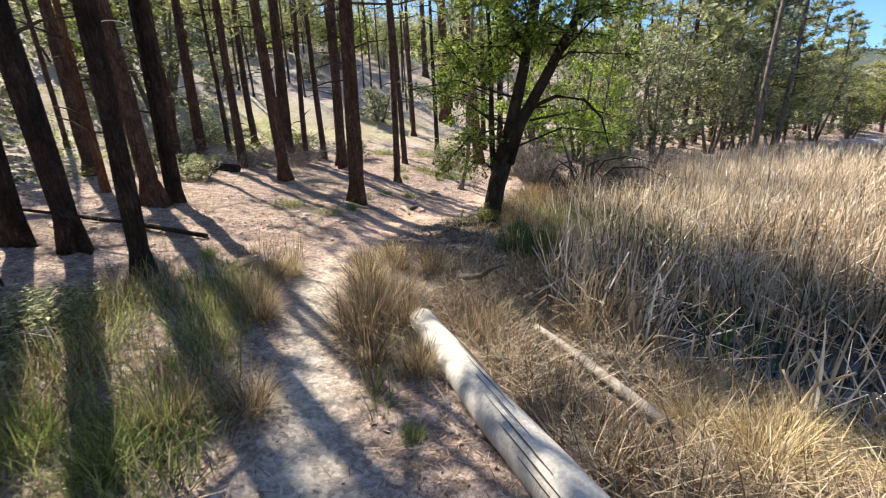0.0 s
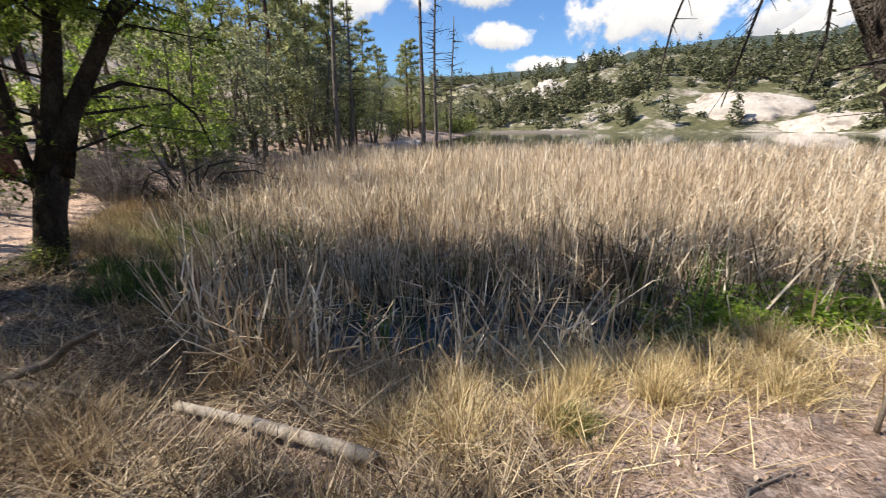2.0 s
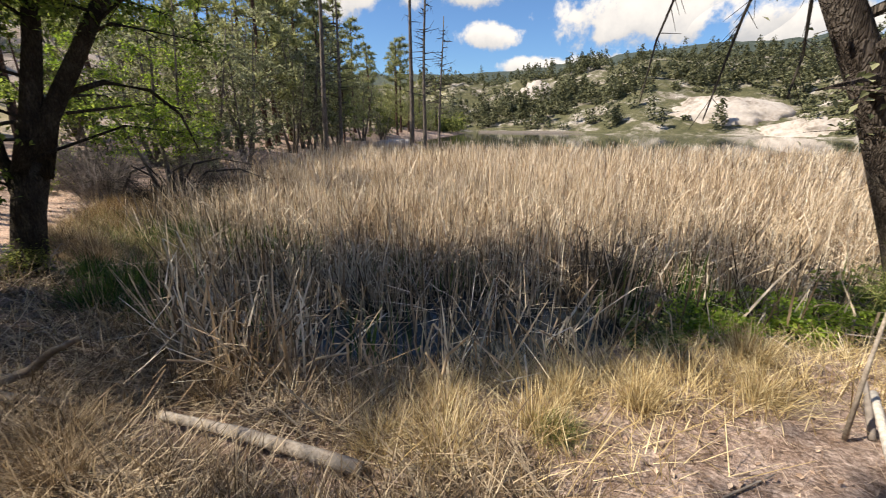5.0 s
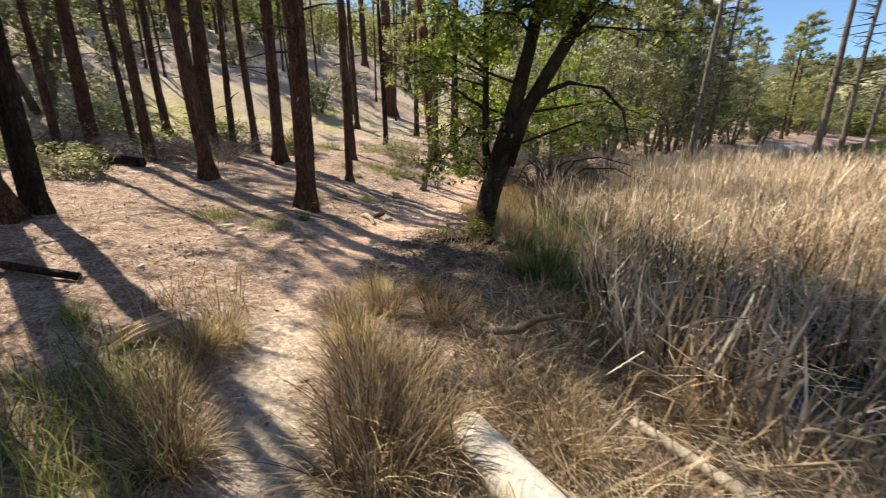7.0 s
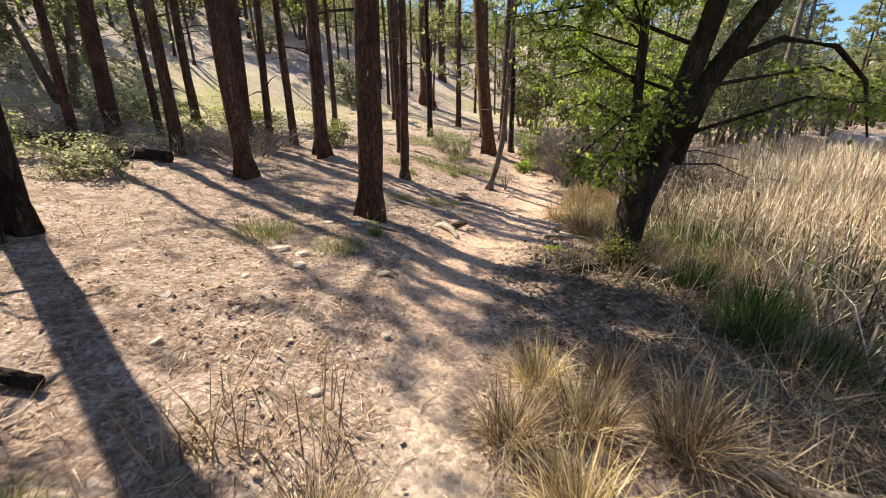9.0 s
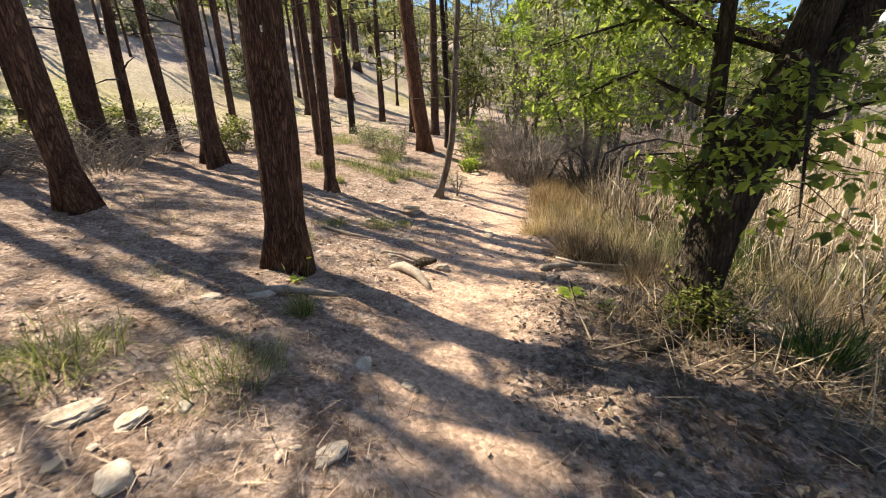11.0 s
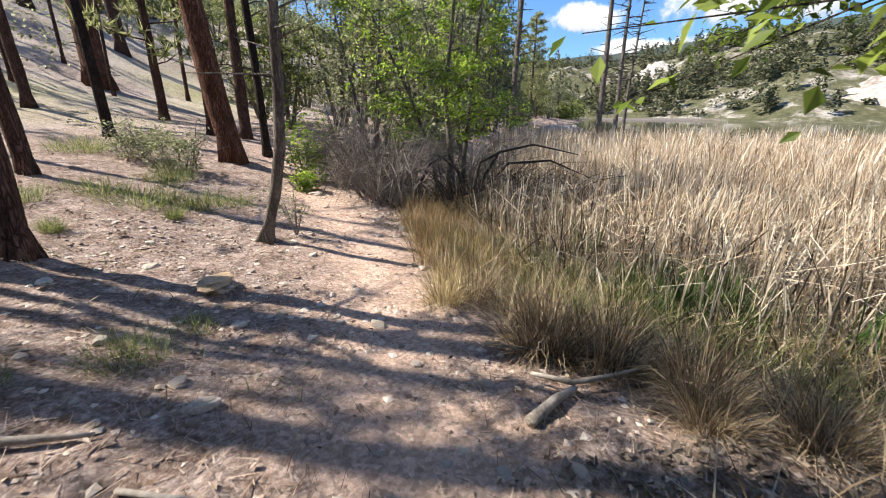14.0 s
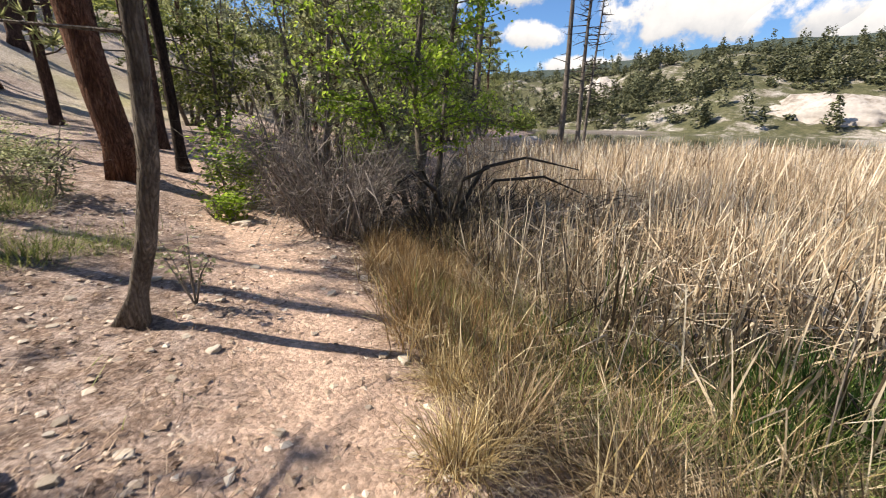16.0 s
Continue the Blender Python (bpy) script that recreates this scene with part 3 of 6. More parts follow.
def limb_tree(tree, stems, bark, leaf_mat, seed, twigs, leaf_size, leaf_count, reach, trunk_name="trunk", droop=0.0, start=0.35, leaf_label="", sides=10):
    """A broadleaf tree: stems are (points, radius); limbs leave them, with twigs and leaves at their ends."""
    r = random.Random(seed)
    arms, centres = Build(), []
    for pts, radius in stems:
        b = Build()
        m = len(pts) - 1
        b.tube(pts, [radius * (1 - 0.75 * i / m) for i in range(m + 1)], sides, 0.12, 0.4, seed)
        part(trunk_name, b.mesh("stem", bark, True), tree)
        for i in range(twigs):
            s = start + (1 - start) * (i + r.random()) / twigs
            p, a = along(pts, min(s, 0.99)), r.uniform(0, 6.28)
            ln = reach * r.uniform(0.5, 1.1) * (1.15 - 0.5 * s)
            q = p + Vector((math.cos(a), math.sin(a), r.uniform(-0.15, 0.55) - droop)) * ln
            mid = p.lerp(q, 0.5) + Vector((r.gauss(0, 0.1), r.gauss(0, 0.1), 0.12)) * ln
            arms.tube([p, mid, q], [radius * 0.22, radius * 0.13, 0.006], 5, cap=False)
            for j in range(7):
                f = r.uniform(0.3, 1)
                o = (p.lerp(mid, f * 2) if f < 0.5 else mid.lerp(q, f * 2 - 1))
                e = o + Vector((r.gauss(0, 1), r.gauss(0, 1), r.gauss(-0.1 - droop, 0.5))) * ln * 0.28
                arms.tube([o, e], [0.008, 0.003], 3, cap=False)
                for k in range(max(1, leaf_count // (len(stems) * twigs * 7))):
                    g = r.uniform(0.1, 1.1)
                    centres.append(o.lerp(e, g) + Vector((r.gauss(0, 0.07), r.gauss(0, 0.07), r.gauss(0, 0.06))) * (0.6 + reach * 0.25))
    part("limb", arms.mesh("limbs", bark), tree, kind="stuff")
    c = Build()
    c.add(*leaves(centres, leaf_size))
    part("crown", c.mesh("leaves", leaf_mat), tree, leaf_label, "stuff")


# the pines and charred trunks that the trail passes: place, diameter, height, lean, bark
NEAR_PINES = [
    (-1.58, 8.85, 0.355, 15, (3.6, -0.8), PINE_BARK), (-4.2, 9.35, 0.3, 15, (-2.7, 0.6), PINE_BARK), (-5.4, 13.1, 0.36, 16, (-0.6, 0.2), PINE_BARK),
    (0.1, 3.4, 0.19, 12, (1.6, -0.3), CHAR_BARK), (-1.12, 3.4, 0.25, 14, (-1.9, 0.0), CHAR_BARK), (-1.72, 3.2, 0.24, 13, (-2.2, 0.2), CHAR_BARK),
    (-0.5, 2.45, 0.2, 12, (-0.8, -0.4), CHAR_BARK), (-2.75, 5.2, 0.29, 15, (-2.6, 0.1), PINE_BARK), (-2.85, 5.72, 0.18, 11, (-0.2, 0.1), CHAR_BARK),
    (-3.0, 5.6, 0.19, 10, (-0.9, 0.2), CHAR_BARK), (-4.6, 5.3, 0.16, 7, (0.1, 0.3), RED_BARK), (-9.0, 10.2, 0.34, 12, (0.3, 0.5), PINE_BARK),
    (-7.4, 10.4, 0.24, 11, (-0.3, 0.2), PINE_BARK), (-7.1, 13.9, 0.24, 11, (-0.5, 0.2), PINE_BARK), (-7.1, 13.05, 0.21, 10, (0.1, 0.6), PINE_BARK),
    (-2.75, 12.5, 0.22, 11, (-0.5, 0.2), PINE_BARK), (-4.5, 15.6, 0.24, 10, (-1.2, 0.1), PINE_BARK), (-8.6, 9.2, 0.19, 10, (-0.2, 0.1), PINE_BARK),
    (-9.9, 11.9, 0.2, 9, (-1.4, 0.0), PINE_BARK), (-6.7, 9.95, 0.19, 10, (0.1, 0.2), PINE_BARK), (-11.2, 14.2, 0.3, 12, (-1.8, 0.2), PINE_BARK),
    (-7.45, 12.55, 0.44, 14, (-0.8, 0.3), PINE_BARK), (-8.5, 17.9, 0.22, 11, (-0.5, 0.0), PINE_BARK), (-5.5, 20.3, 0.24, 10, (-0.4, 0.0), CHAR_BARK),
    (-9.8, 29.8, 0.85, 20, (-0.5, 0.2), RED_BARK), (-11.9, 38.0, 0.6, 18, (-0.5, 0.2), PINE_BARK), (-2.27, 18.35, 0.46, 17, (-6, 1.2), RED_BARK),
    (-2.7, 22.2, 0.32, 14, (-0.7, 0.1), PINE_BARK), (-3.6, 21.9, 0.28, 14, (-0.9, 0.1), PINE_BARK), (-1.9, 19.6, 0.2, 12, (-0.6, 0.1), CHAR_BARK),
    (-8.9, 23.7, 0.3, 13, (-0.5, 0.1), PINE_BARK), (-16.5, 39, 0.6, 17, (-0.5, 0.1), PINE_BARK), (-13.4, 46, 0.45, 16, (-0.3, 0.1), PINE_BARK),
    (-13.9, 43.6, 0.55, 17, (0.3, 0.1), PINE_BARK), (-5.3, 12.7, 0.14, 9, (-0.2, 0.1), PINE_BARK), (-4.5, 1.8, 0.34, 14, (-1, 0.1), CHAR_BARK),
    (-7.2, 6.3, 0.3, 13, (-1, 0.2), PINE_BARK), (-6.0, 3.2, 0.33, 13, (-0.8, 0.2), PINE_BARK)]
# unseen crowns: hung low to shade the trail, or thinned to let sun in
SHADE_CROWN = {0: 0.28, 1: 0.34}
THIN_CROWN = (2, 11, 13, 15, 16, 17, 19)
for i, (x, y, dia, rise, lean, bark) in enumerate(NEAR_PINES):
    words = {PINE_BARK.name: "tall pine with furrowed dark brown bark", CHAR_BARK.name: "slim pine with fire-blackened bark", RED_BARK.name: "pine with reddish plated bark"}[bark.name]
    # pine 18's crown is thickened for the dappled shade it casts
    pine(x, y, dia, rise, (lean[0] * 0.3, lean[1] * 0.3), bark, words, seed=i + 3, sides=16 if dia > 0.3 and y < 14 else 10,
         crown_from=SHADE_CROWN.get(i, 0.45 + 0.15 * ((i * 7) % 5) / 4),
         bunches=780 if i in SHADE_CROWN else 320 if i == 18 else 36 if i in THIN_CROWN else (130 if bark is CHAR_BARK else 90 if y < 7 else 200) if y < 10.5 else 85 if y < 16 else 80, dead_limbs=3 if i in THIN_CROWN else 8)

# slim crooked tree beside the trail
slim = thing("slim_tree", "slim crooked grey-barked tree beside the trail", "tree", on_ground(-1.07, 13.6))
pts = [Vector(p) for p in ((0, 0, -0.15), (0.08, 0, 0.2), (0.2, -0.03, 0.6), (0.31, -0.06, 1.1), (0.37, -0.1, 1.7), (0.41, -0.14, 2.5), (0.48, -0.16, 3.6), (0.6, -0.2, 5.5), (0.75, -0.2, 8))]
b = Build()
b.tube(pts, [0.09, 0.068, 0.06, 0.064, 0.054, 0.052, 0.048, 0.036, 0.015], 14, 0.22, 0.2, 4)
part("trunk", b.mesh("slim_trunk", GREY_BARK, True), slim)
b = Build()
rr = random.Random(5)
tips = []
for i in range(30):
    p, a = along(pts, rr.uniform(0.52, 0.98)), rr.uniform(0, 6.28)
    q = p + Vector((math.cos(a), math.sin(a), rr.uniform(-0.2, 0.5))) * rr.uniform(0.3, 1.1)
    b.tube([p, q], [0.014, 0.004], 4)
    if p.z > 3.6:
        tips += [p.lerp(q, rr.uniform(0.4, 1.1)) for _ in range(9)]
part("branch", b.mesh("slim_branches", GREY_BARK), slim, kind="stuff")
c = Build()
c.add(*needles(tips, 0.28, 10, 0.015))
part("crown", c.mesh("slim_crown", NEEDLE), slim, kind="stuff")

# forked tree at the water's edge
fork = thing("forked_tree", "forked dark-barked tree with bright green leaves", "tree", on_ground(1.8, 8.82))
low = [Vector(p) for p in ((-0.05, 0.0, -0.3), (0.0, 0, 0.2), (0.1, 0.0, 0.8), (0.3, 0.0, 1.45))]
b = Build()
b.tube(low, [0.23, 0.19, 0.17, 0.165], 18, 0.18, 0.5, 2)
part("trunk", b.mesh("fork_trunk", OAK_BARK, True), fork)
middle = [Vector(p) for p in ((0.26, 0, 1.3), (0.40, 0.0, 2.0), (0.58, 0.02, 2.8), (0.76, 0.0, 3.8), (0.8, 0.1, 5.2), (0.9, 0.1, 7.2), (0.9, 0.1, 9.6))]
right = [Vector(p) for p in ((0.27, 0, 1.3), (0.56, 0.0, 1.95), (0.98, 0.05, 2.7), (1.42, 0.05, 3.5), (1.85, 0.1, 5.0), (2.2, 0.1, 6.8), (2.6, 0.1, 8.8))]
thin = [Vector(p) for p in ((0.1, 0.05, 0.8), (0.0, 0.08, 1.5), (-0.03, 0.1, 2.4), (-0.06, 0.1, 3.4), (-0.2, 0.1, 5.0), (-0.3, 0.2, 6.6))]
limb_tree(fork, [(middle, 0.125), (right, 0.115), (thin, 0.065)], OAK_BARK, LEAF, 21, 34, 0.075, 26000, 1.4, leaf_label="bright green pointed leaves", sides=14, start=0.36, droop=0.1)
b = Build()
b.tube([(0.7, 0.02, 2.2), (1.15, 0.1, 2.38), (1.6, 0.2, 2.3), (1.9, 0.25, 2.0), (2.05, 0.3, 1.5)], [0.04, 0.034, 0.028, 0.02, 0.008], 7, 0.15)
part("arched_bough", b.mesh("arched_bough", OAK_BARK, True), fork, "bare arching bough over the reeds")
# drooping leafy boughs low on its trail and water sides
b, centres = Build(), []
rr = random.Random(31)
for p0, p1 in (((0.4, -0.1, 1.5), (2.1, -0.3, 1.75)), ((0.5, 0.1, 1.9), (0.1, 1.5, 2.1)), ((0.5, 0, 2.0), (0.6, 2.0, 2.05)), ((0.2, 0, 1.0), (-0.35, -0.35, 1.2)),
               ((0.4, 0, 1.9), (-1.1, 0.5, 2.1)), ((0.4, 0.2, 2.4), (-1.3, -0.6, 2.6)),
               ((0.4, 0.2, 2.0), (-0.4, 1.6, 2.3)), ((0.4, -0.1, 1.7), (-0.55, -1.1, 1.3)),
               ((0.0, 0.1, 2.0), (-1.2, 0.2, 2.4)), ((-0.03, 0.1, 2.6), (-1.3, 0.5, 3.0)), ((0.0, 0.1, 1.6), (-0.9, 0.3, 1.7)), ((-0.05, 0.1, 3.0), (-0.8, -0.6, 3.3)),
               ((0.6, 0.1, 2.2), (1.0, 2.6, 1.95)), ((0.7, 0.1, 2.0), (2.4, 0.9, 1.9)), ((0.3, -0.2, 1.9), (-0.3, -1.5, 1.25))):
    p, q = Vector(p0), Vector(p1)
    mid = p.lerp(q, 0.55) + Vector((0, 0, 0.22))
    b.tube([p, mid, q], [0.022, 0.014, 0.004], 5)
    for i in range(34):
        f = rr.uniform(0.25, 1)
        o = p.lerp(mid, f * 2) if f < 0.5 else mid.lerp(q, f * 2 - 1)
        e = o + Vector((rr.gauss(0, 0.17), rr.gauss(0, 0.17), rr.gauss(-0.04, 0.1)))
        b.tube([o, e], [0.003, 0.0012], 3, cap=False)
        centres += [o.lerp(e, rr.uniform(0.3, 1.1)) + Vector((rr.gauss(0, 0.03), rr.gauss(0, 0.03), rr.gauss(0, 0.03))) for _ in range(9)]
part("low_bough", b.mesh("boughs", OAK_BARK), fork, kind="stuff")
c = Build()
c.add(*leaves(centres, 0.07))
part("low_leaves", c.mesh("low_leaves", LEAF), fork, kind="stuff")

# leafy young tree beside the trail's end, over dead brush
alder = thing("young_tree", "young tree with fresh bright green leaves", "tree", on_ground(2.2, 17.2))
stems = [([Vector(p) for p in ((0, 0, -0.2), (0.0, 0, 1), (-0.1, 0.1, 2.2), (0.1, 0.1, 4.2), (0.0, 0.2, 7.0))], 0.075),
         ([Vector(p) for p in ((0.25, 0.1, -0.2), (0.35, 0.1, 1), (0.5, 0.2, 2.4), (0.7, 0.2, 4.2), (0.9, 0.2, 6.4))], 0.06),
         ([Vector(p) for p in ((-0.2, -0.1, -0.2), (-0.45, -0.2, 1), (-0.8, -0.2, 2.0), (-1.4, -0.3, 3.2), (-2.0, -0.3, 4.4))], 0.05)]
limb_tree(alder, stems, GREY_BARK, LEAF_BRIGHT, 8, 22, 0.085, 11000, 1.3, leaf_label="fresh yellow-green leaves", start=0.3)

# grey trunk on the far side of the straw bank
grey = thing("grey_tree", "leaning grey-barked tree trunk on the bank", "tree", on_ground(9.98, 3.36))
main = [Vector(p) for p in ((0.25, -0.1, -0.3), (0.12, 0.0, 0.3), (-0.25, 0.2, 1.2), (-0.7, 0.5, 2.3), (-1.25, 0.85, 3.4), (-1.7, 1.2, 5), (-2.0, 1.5, 8))]
second = [Vector(p) for p in ((1.3, -0.3, -0.3), (1.5, -0.35, 0.5), (2.0, -0.5, 1.4), (2.4, -0.6, 2.6), (2.5, -0.7, 5))]
limb_tree(grey, [(main, 0.24), (second, 0.2)], ROUGH_BARK, LEAF_GREY, 12, 14, 0.07, 1800, 1.5, leaf_label="sparse grey-green leaves", start=0.45, sides=16)

# white bands round one of the burnt clearing's trunks
marked = [o for o in bpy.data.objects if o.name.startswith("pine_tree") and (o.location.xy - Vector((-2.75, 5.2))).length < 0.05][0]
for z, tilt in ((2.75, 8), (3.4, -6)):
    ring = [Vector((0.165 * math.cos(a), 0.165 * math.sin(a), 0.02 * math.sin(a + tilt))) for a in np.linspace(0, 2 * math.pi, 19)]
    b = Build()
    b.tube([p + Vector((-0.39 * z / 15, 0.03 * z / 15, z)) for p in ring], [0.007] * 19, 5)
    part("white_band", b.mesh("white_band", WHITE_TAPE), marked, "thin white band round the trunk")


# ---- background trees: a few kinds, copied ----
def oak_kind(seed, rise, spread, mat, label, count, start=0.08):
    tree = thing("oak_shrub", label, "tree")
    r = random.Random(seed)
    stems = []
    for i in range(3):
        a = i * 2.1 + r.uniform(-0.4, 0.4)
        stems.append(([Vector((0.1 * math.cos(a), 0.1 * math.sin(a), -0.3)), Vector((0.3 * spread * math.cos(a), 0.3 * spread * math.sin(a), rise * 0.4)),
                       Vector((0.55 * spread * math.cos(a), 0.55 * spread * math.sin(a), rise * 0.9))], 0.07))
    limb_tree(tree, stems, GREY_BARK, mat, seed, 12, 0.17, count, spread * 0.75, start=start, sides=6)
    return tree


def far_pine_kind(seed, rise, radius, spread, from_, bunches):
    tree = thing("pine_tree", "green pine on the wooded slope", "tree")
    pine_parts(tree, rise, radius, (0.2, 0.1), PINE_BARK, seed, crown_from=from_, bunches=bunches, sides=7, dead_limbs=0, spread=spread, needle=0.42, thick=0.035)
    return tree


kinds = [oak_kind(41, 3.4, 1.9, LEAF_OLIVE, "rounded olive-green oak on the slope", 1900, 0.25), oak_kind(42, 6.4, 2.5, LEAF_GREY, "grey-green oak among the pines", 2300, 0.16),
         oak_kind(43, 2.0, 1.6, LEAF_GREY, "low grey-green shrub in the wood", 1700), oak_kind(44, 4.0, 2.0, LEAF, "green leafy tree in the wood", 2600),
         far_pine_kind(51, 11, 0.16, 2.3, 0.18, 400), far_pine_kind(52, 9, 0.14, 2.0, 0.1, 380), far_pine_kind(53, 13, 0.19, 2.2, 0.35, 380),
         far_pine_kind(54, 13, 0.085, 1.0, 0.7, 28), far_pine_kind(55, 11, 0.07, 0.9, 0.65, 28)]
used = [False] * len(kinds)


def plant(k, x, y, size, turn):
    m = Matrix.LocRotScale(on_ground(x, y), Euler((0, 0, turn)), None)
    if not used[k]:
        used[k] = True
        kinds[k].matrix_basis = m @ Matrix.Diagonal((size, size, size, 1))
        return kinds[k]
    ob = copy_thing(kinds[k], m)
    ob.scale = (size, size, size)
    return ob


rr = random.Random(77)
placed = [(x, y) for x, y, *_ in NEAR_PINES]


def clear(x, y, gap):
    return all((x - a) ** 2 + (y - b) ** 2 > gap * gap for a, b in placed)


# the wood on the slope behind the trunks
for _ in range(1300):
    x, y = rr.uniform(-48, 2), rr.uniform(-14, 58)
    d = float(inland(np.array([x]), np.array([y]))[0])
    if d < 12.5 or not clear(x, y, 2.9 if d < 25 else 3.6) or len(placed) > 170:
        continue
    if y > 15 and d < 26 and x > -24 and rr.random() < 0.9:
        continue
    placed.append((x, y))
    k = rr.choices(range(7), (3, 2, 6, 1, 0, 0, 0) if d < 24 else (4, 5, 3, 1, 1, 0, 2))[0]
    plant(k, x, y, rr.uniform(0.8, 1.3), rr.uniform(0, 6.28))
# slim trunks standing close behind the clearing
slim_made = 0
while slim_made < 36:
    x, y = rr.uniform(-26, -3), rr.uniform(-4, 34)
    d = float(inland(np.array([x]), np.array([y]))[0])
    if d < 13 or d > 30 or (x > -15 and 8.5 < y < 25) or not clear(x, y, 1.1):
        continue
    placed.append((x, y))
    plant(7 + slim_made % 2, x, y, rr.uniform(0.8, 1.15), rr.uniform(0, 6.28))
    slim_made += 1
# the wooded left shore of the lake: the foremost trees, then the rest
for k, x, y, s in ((1, 3.0, 24, 1.0), (1, 4.6, 27, 1.1), (4, 2.0, 27.5, 1.0), (1, 3.8, 31, 1.3), (1, 7.4, 33.0, 1.1), (1, 9.4, 37, 1.3), (4, 6.0, 34.6, 1.3), (1, 8.6, 36.2, 1.4), (4, 8.0, 40, 1.3), (1, 10.3, 38.4, 1.3), (5, 11.3, 42.5, 1.4), (4, 6.8, 37.6, 1.3), (0, 12.0, 41, 1.2),
                   (5, 13.4, 44, 0.9), (1, 1.0, 23, 1.0), (2, 2.4, 21.9, 1.0), (4, 11.4, 46, 0.9), (1, 16.4, 49, 1.2), (0, 19.6, 52, 1.2), (6, 7.5, 44, 1.2), (6, 10, 47, 1.25), (4, 12.5, 50, 1.3), (6, 5, 42, 1.2), (4, 15, 54, 1.3), (6, 9, 52, 1.3), (4, 17.5, 57, 1.2), (6, 2.5, 38, 1.1), (1, 0, 30, 1.2), (0, -2, 26, 1.1), (1, 4.4, 24.6, 0.9)):
    placed.append((x, y))
    plant(k, x, y, s, x * 3.1 + y)
for _ in range(700):
    y = rr.uniform(22, 95)
    x = float(np.interp(y, SHORE[::1, 1][12:], SHORE[12:, 0])) - rr.uniform(0.5, 26)
    d = float(inland(np.array([x]), np.array([y]))[0])
    if d < 3.4 or (y < 50 and d < 7 and rr.random() < 0.5) or not clear(x, y, 3.0 if d < 8 else 3.4) or len(placed) > 412 or (y < 34 and d > 6 and x > -6 and rr.random() < 0.3):
        continue
    placed.append((x, y))
    k = rr.choices(range(7), (4, 4, 1, 1, 2, 3, 1))[0] if d > 3 else rr.choice((0, 1, 2))
    plant(k, x, y, rr.uniform(0.8, 1.3), rr.uniform(0, 6.28))
# behind the camera and on the near bank to the right
for _ in range(200):
    x, y = rr.uniform(-10, 34), rr.uniform(-26, 0)
    d = float(inland(np.array([x]), np.array([y]))[0])
    if d < 2.5 or not clear(x, y, 3.0) or math.hypot(x - 4.5, y - 1.5) < 6 or len(placed) > 442:
        continue
    placed.append((x, y))
    plant(rr.choice((0, 1, 2, 4, 6)), x, y, rr.uniform(0.8, 1.2), rr.uniform(0, 6.28))


# ---- standing dead pines on the shore ----
def snag(x, y, rise, dia, limbs, seed):
    tree = thing("dead_pine", "bare standing dead pine on the shore", "dead tree", on_ground(x, y), "dead pines on the shore")
    r = random.Random(seed)
    pts = bent_line((0, 0, -0.2), rise, (0.15, 0), (0.1, 0), 10, seed)
    b = Build()
    b.tube(pts, [dia / 2 * (1 - 0.75 * i / 10) for i in range(11)], 9, 0.1)
    part("trunk", b.mesh("snag_trunk", GREY_BARK, True), tree)
    b = Build()
    for i in range(limbs):
        s = r.uniform(0.25, 0.98)
        p, a = along(pts, s), r.uniform(0, 6.28)
        ln = r.uniform(0.5, 2.2) * (1.2 - s)
        q = p + Vector((math.cos(a), math.sin(a), r.uniform(-0.3, 0.3))) * ln
        b.tube([p, q], [0.035, 0.01], 4)
        for _ in range(2):
            o = p.lerp(q, r.uniform(0.4, 1))
            b.tube([o, o + Vector((r.gauss(0, 0.3), r.gauss(0, 0.3), r.gauss(0, 0.25)))], [0.012, 0.005], 3)
    part("limb", b.mesh("snag_limbs", DARK_TWIG), tree, kind="stuff")


snag(16.2, 33.2, 16, 0.42, 10, 1)
snag(17.1, 32.6, 15, 0.32, 60, 2)
snag(19.3, 34.6, 11, 0.26, 50, 3)
snag(9.4, 31.0, 15, 0.4, 16, 4)
snag(11.4, 36, 14, 0.34, 40, 5)


# woods further up the near slope, past those that can be told apart
def slope_woods():
    r = np.random.default_rng(11)
    x, y = r.uniform(-150, 60, 9000), r.uniform(-60, 190, 9000)
    d = inland(x, y)
    ok = (((d > 30) & (r.uniform(0, 1, 9000) < 0.35)) | ((d > 1) & (y > 84) & (r.uniform(0, 1, 9000) < 0.9))) & (d < 120)
    x, y = x[ok], y[ok]
    z = height(x, y)
    n, k = len(x), 80
    size = r.uniform(1.3, 2.6, n)
    rise = size * r.uniform(1.0, 2.0, n) * np.interp(d[ok], [0, 40, 90], [1.0, 1.0, 2.6])
    u = r.normal(size=(n, k, 3))
    u /= np.linalg.norm(u, axis=2)[..., None]
    u *= r.uniform(0.35, 1, (n, k, 1)) ** 0.5
    lift = u[..., 2] * 0.5 + 0.55
    taper = 1.15 - lift * 0.6
    c = np.stack([x[:, None] + u[..., 0] * size[:, None] * taper, y[:, None] + u[..., 1] * size[:, None] * taper, z[:, None] + lift * rise[:, None]], -1).reshape(-1, 3)
    v, f = leaves(c, 0.6, 0.1, 0.7)
    tagged(new("slope_woods", mesh_of("slope_woods", v, f, LEAF_OLIVE)), "mixed woods higher up the slope", "woods", kind="stuff")


slope_woods()


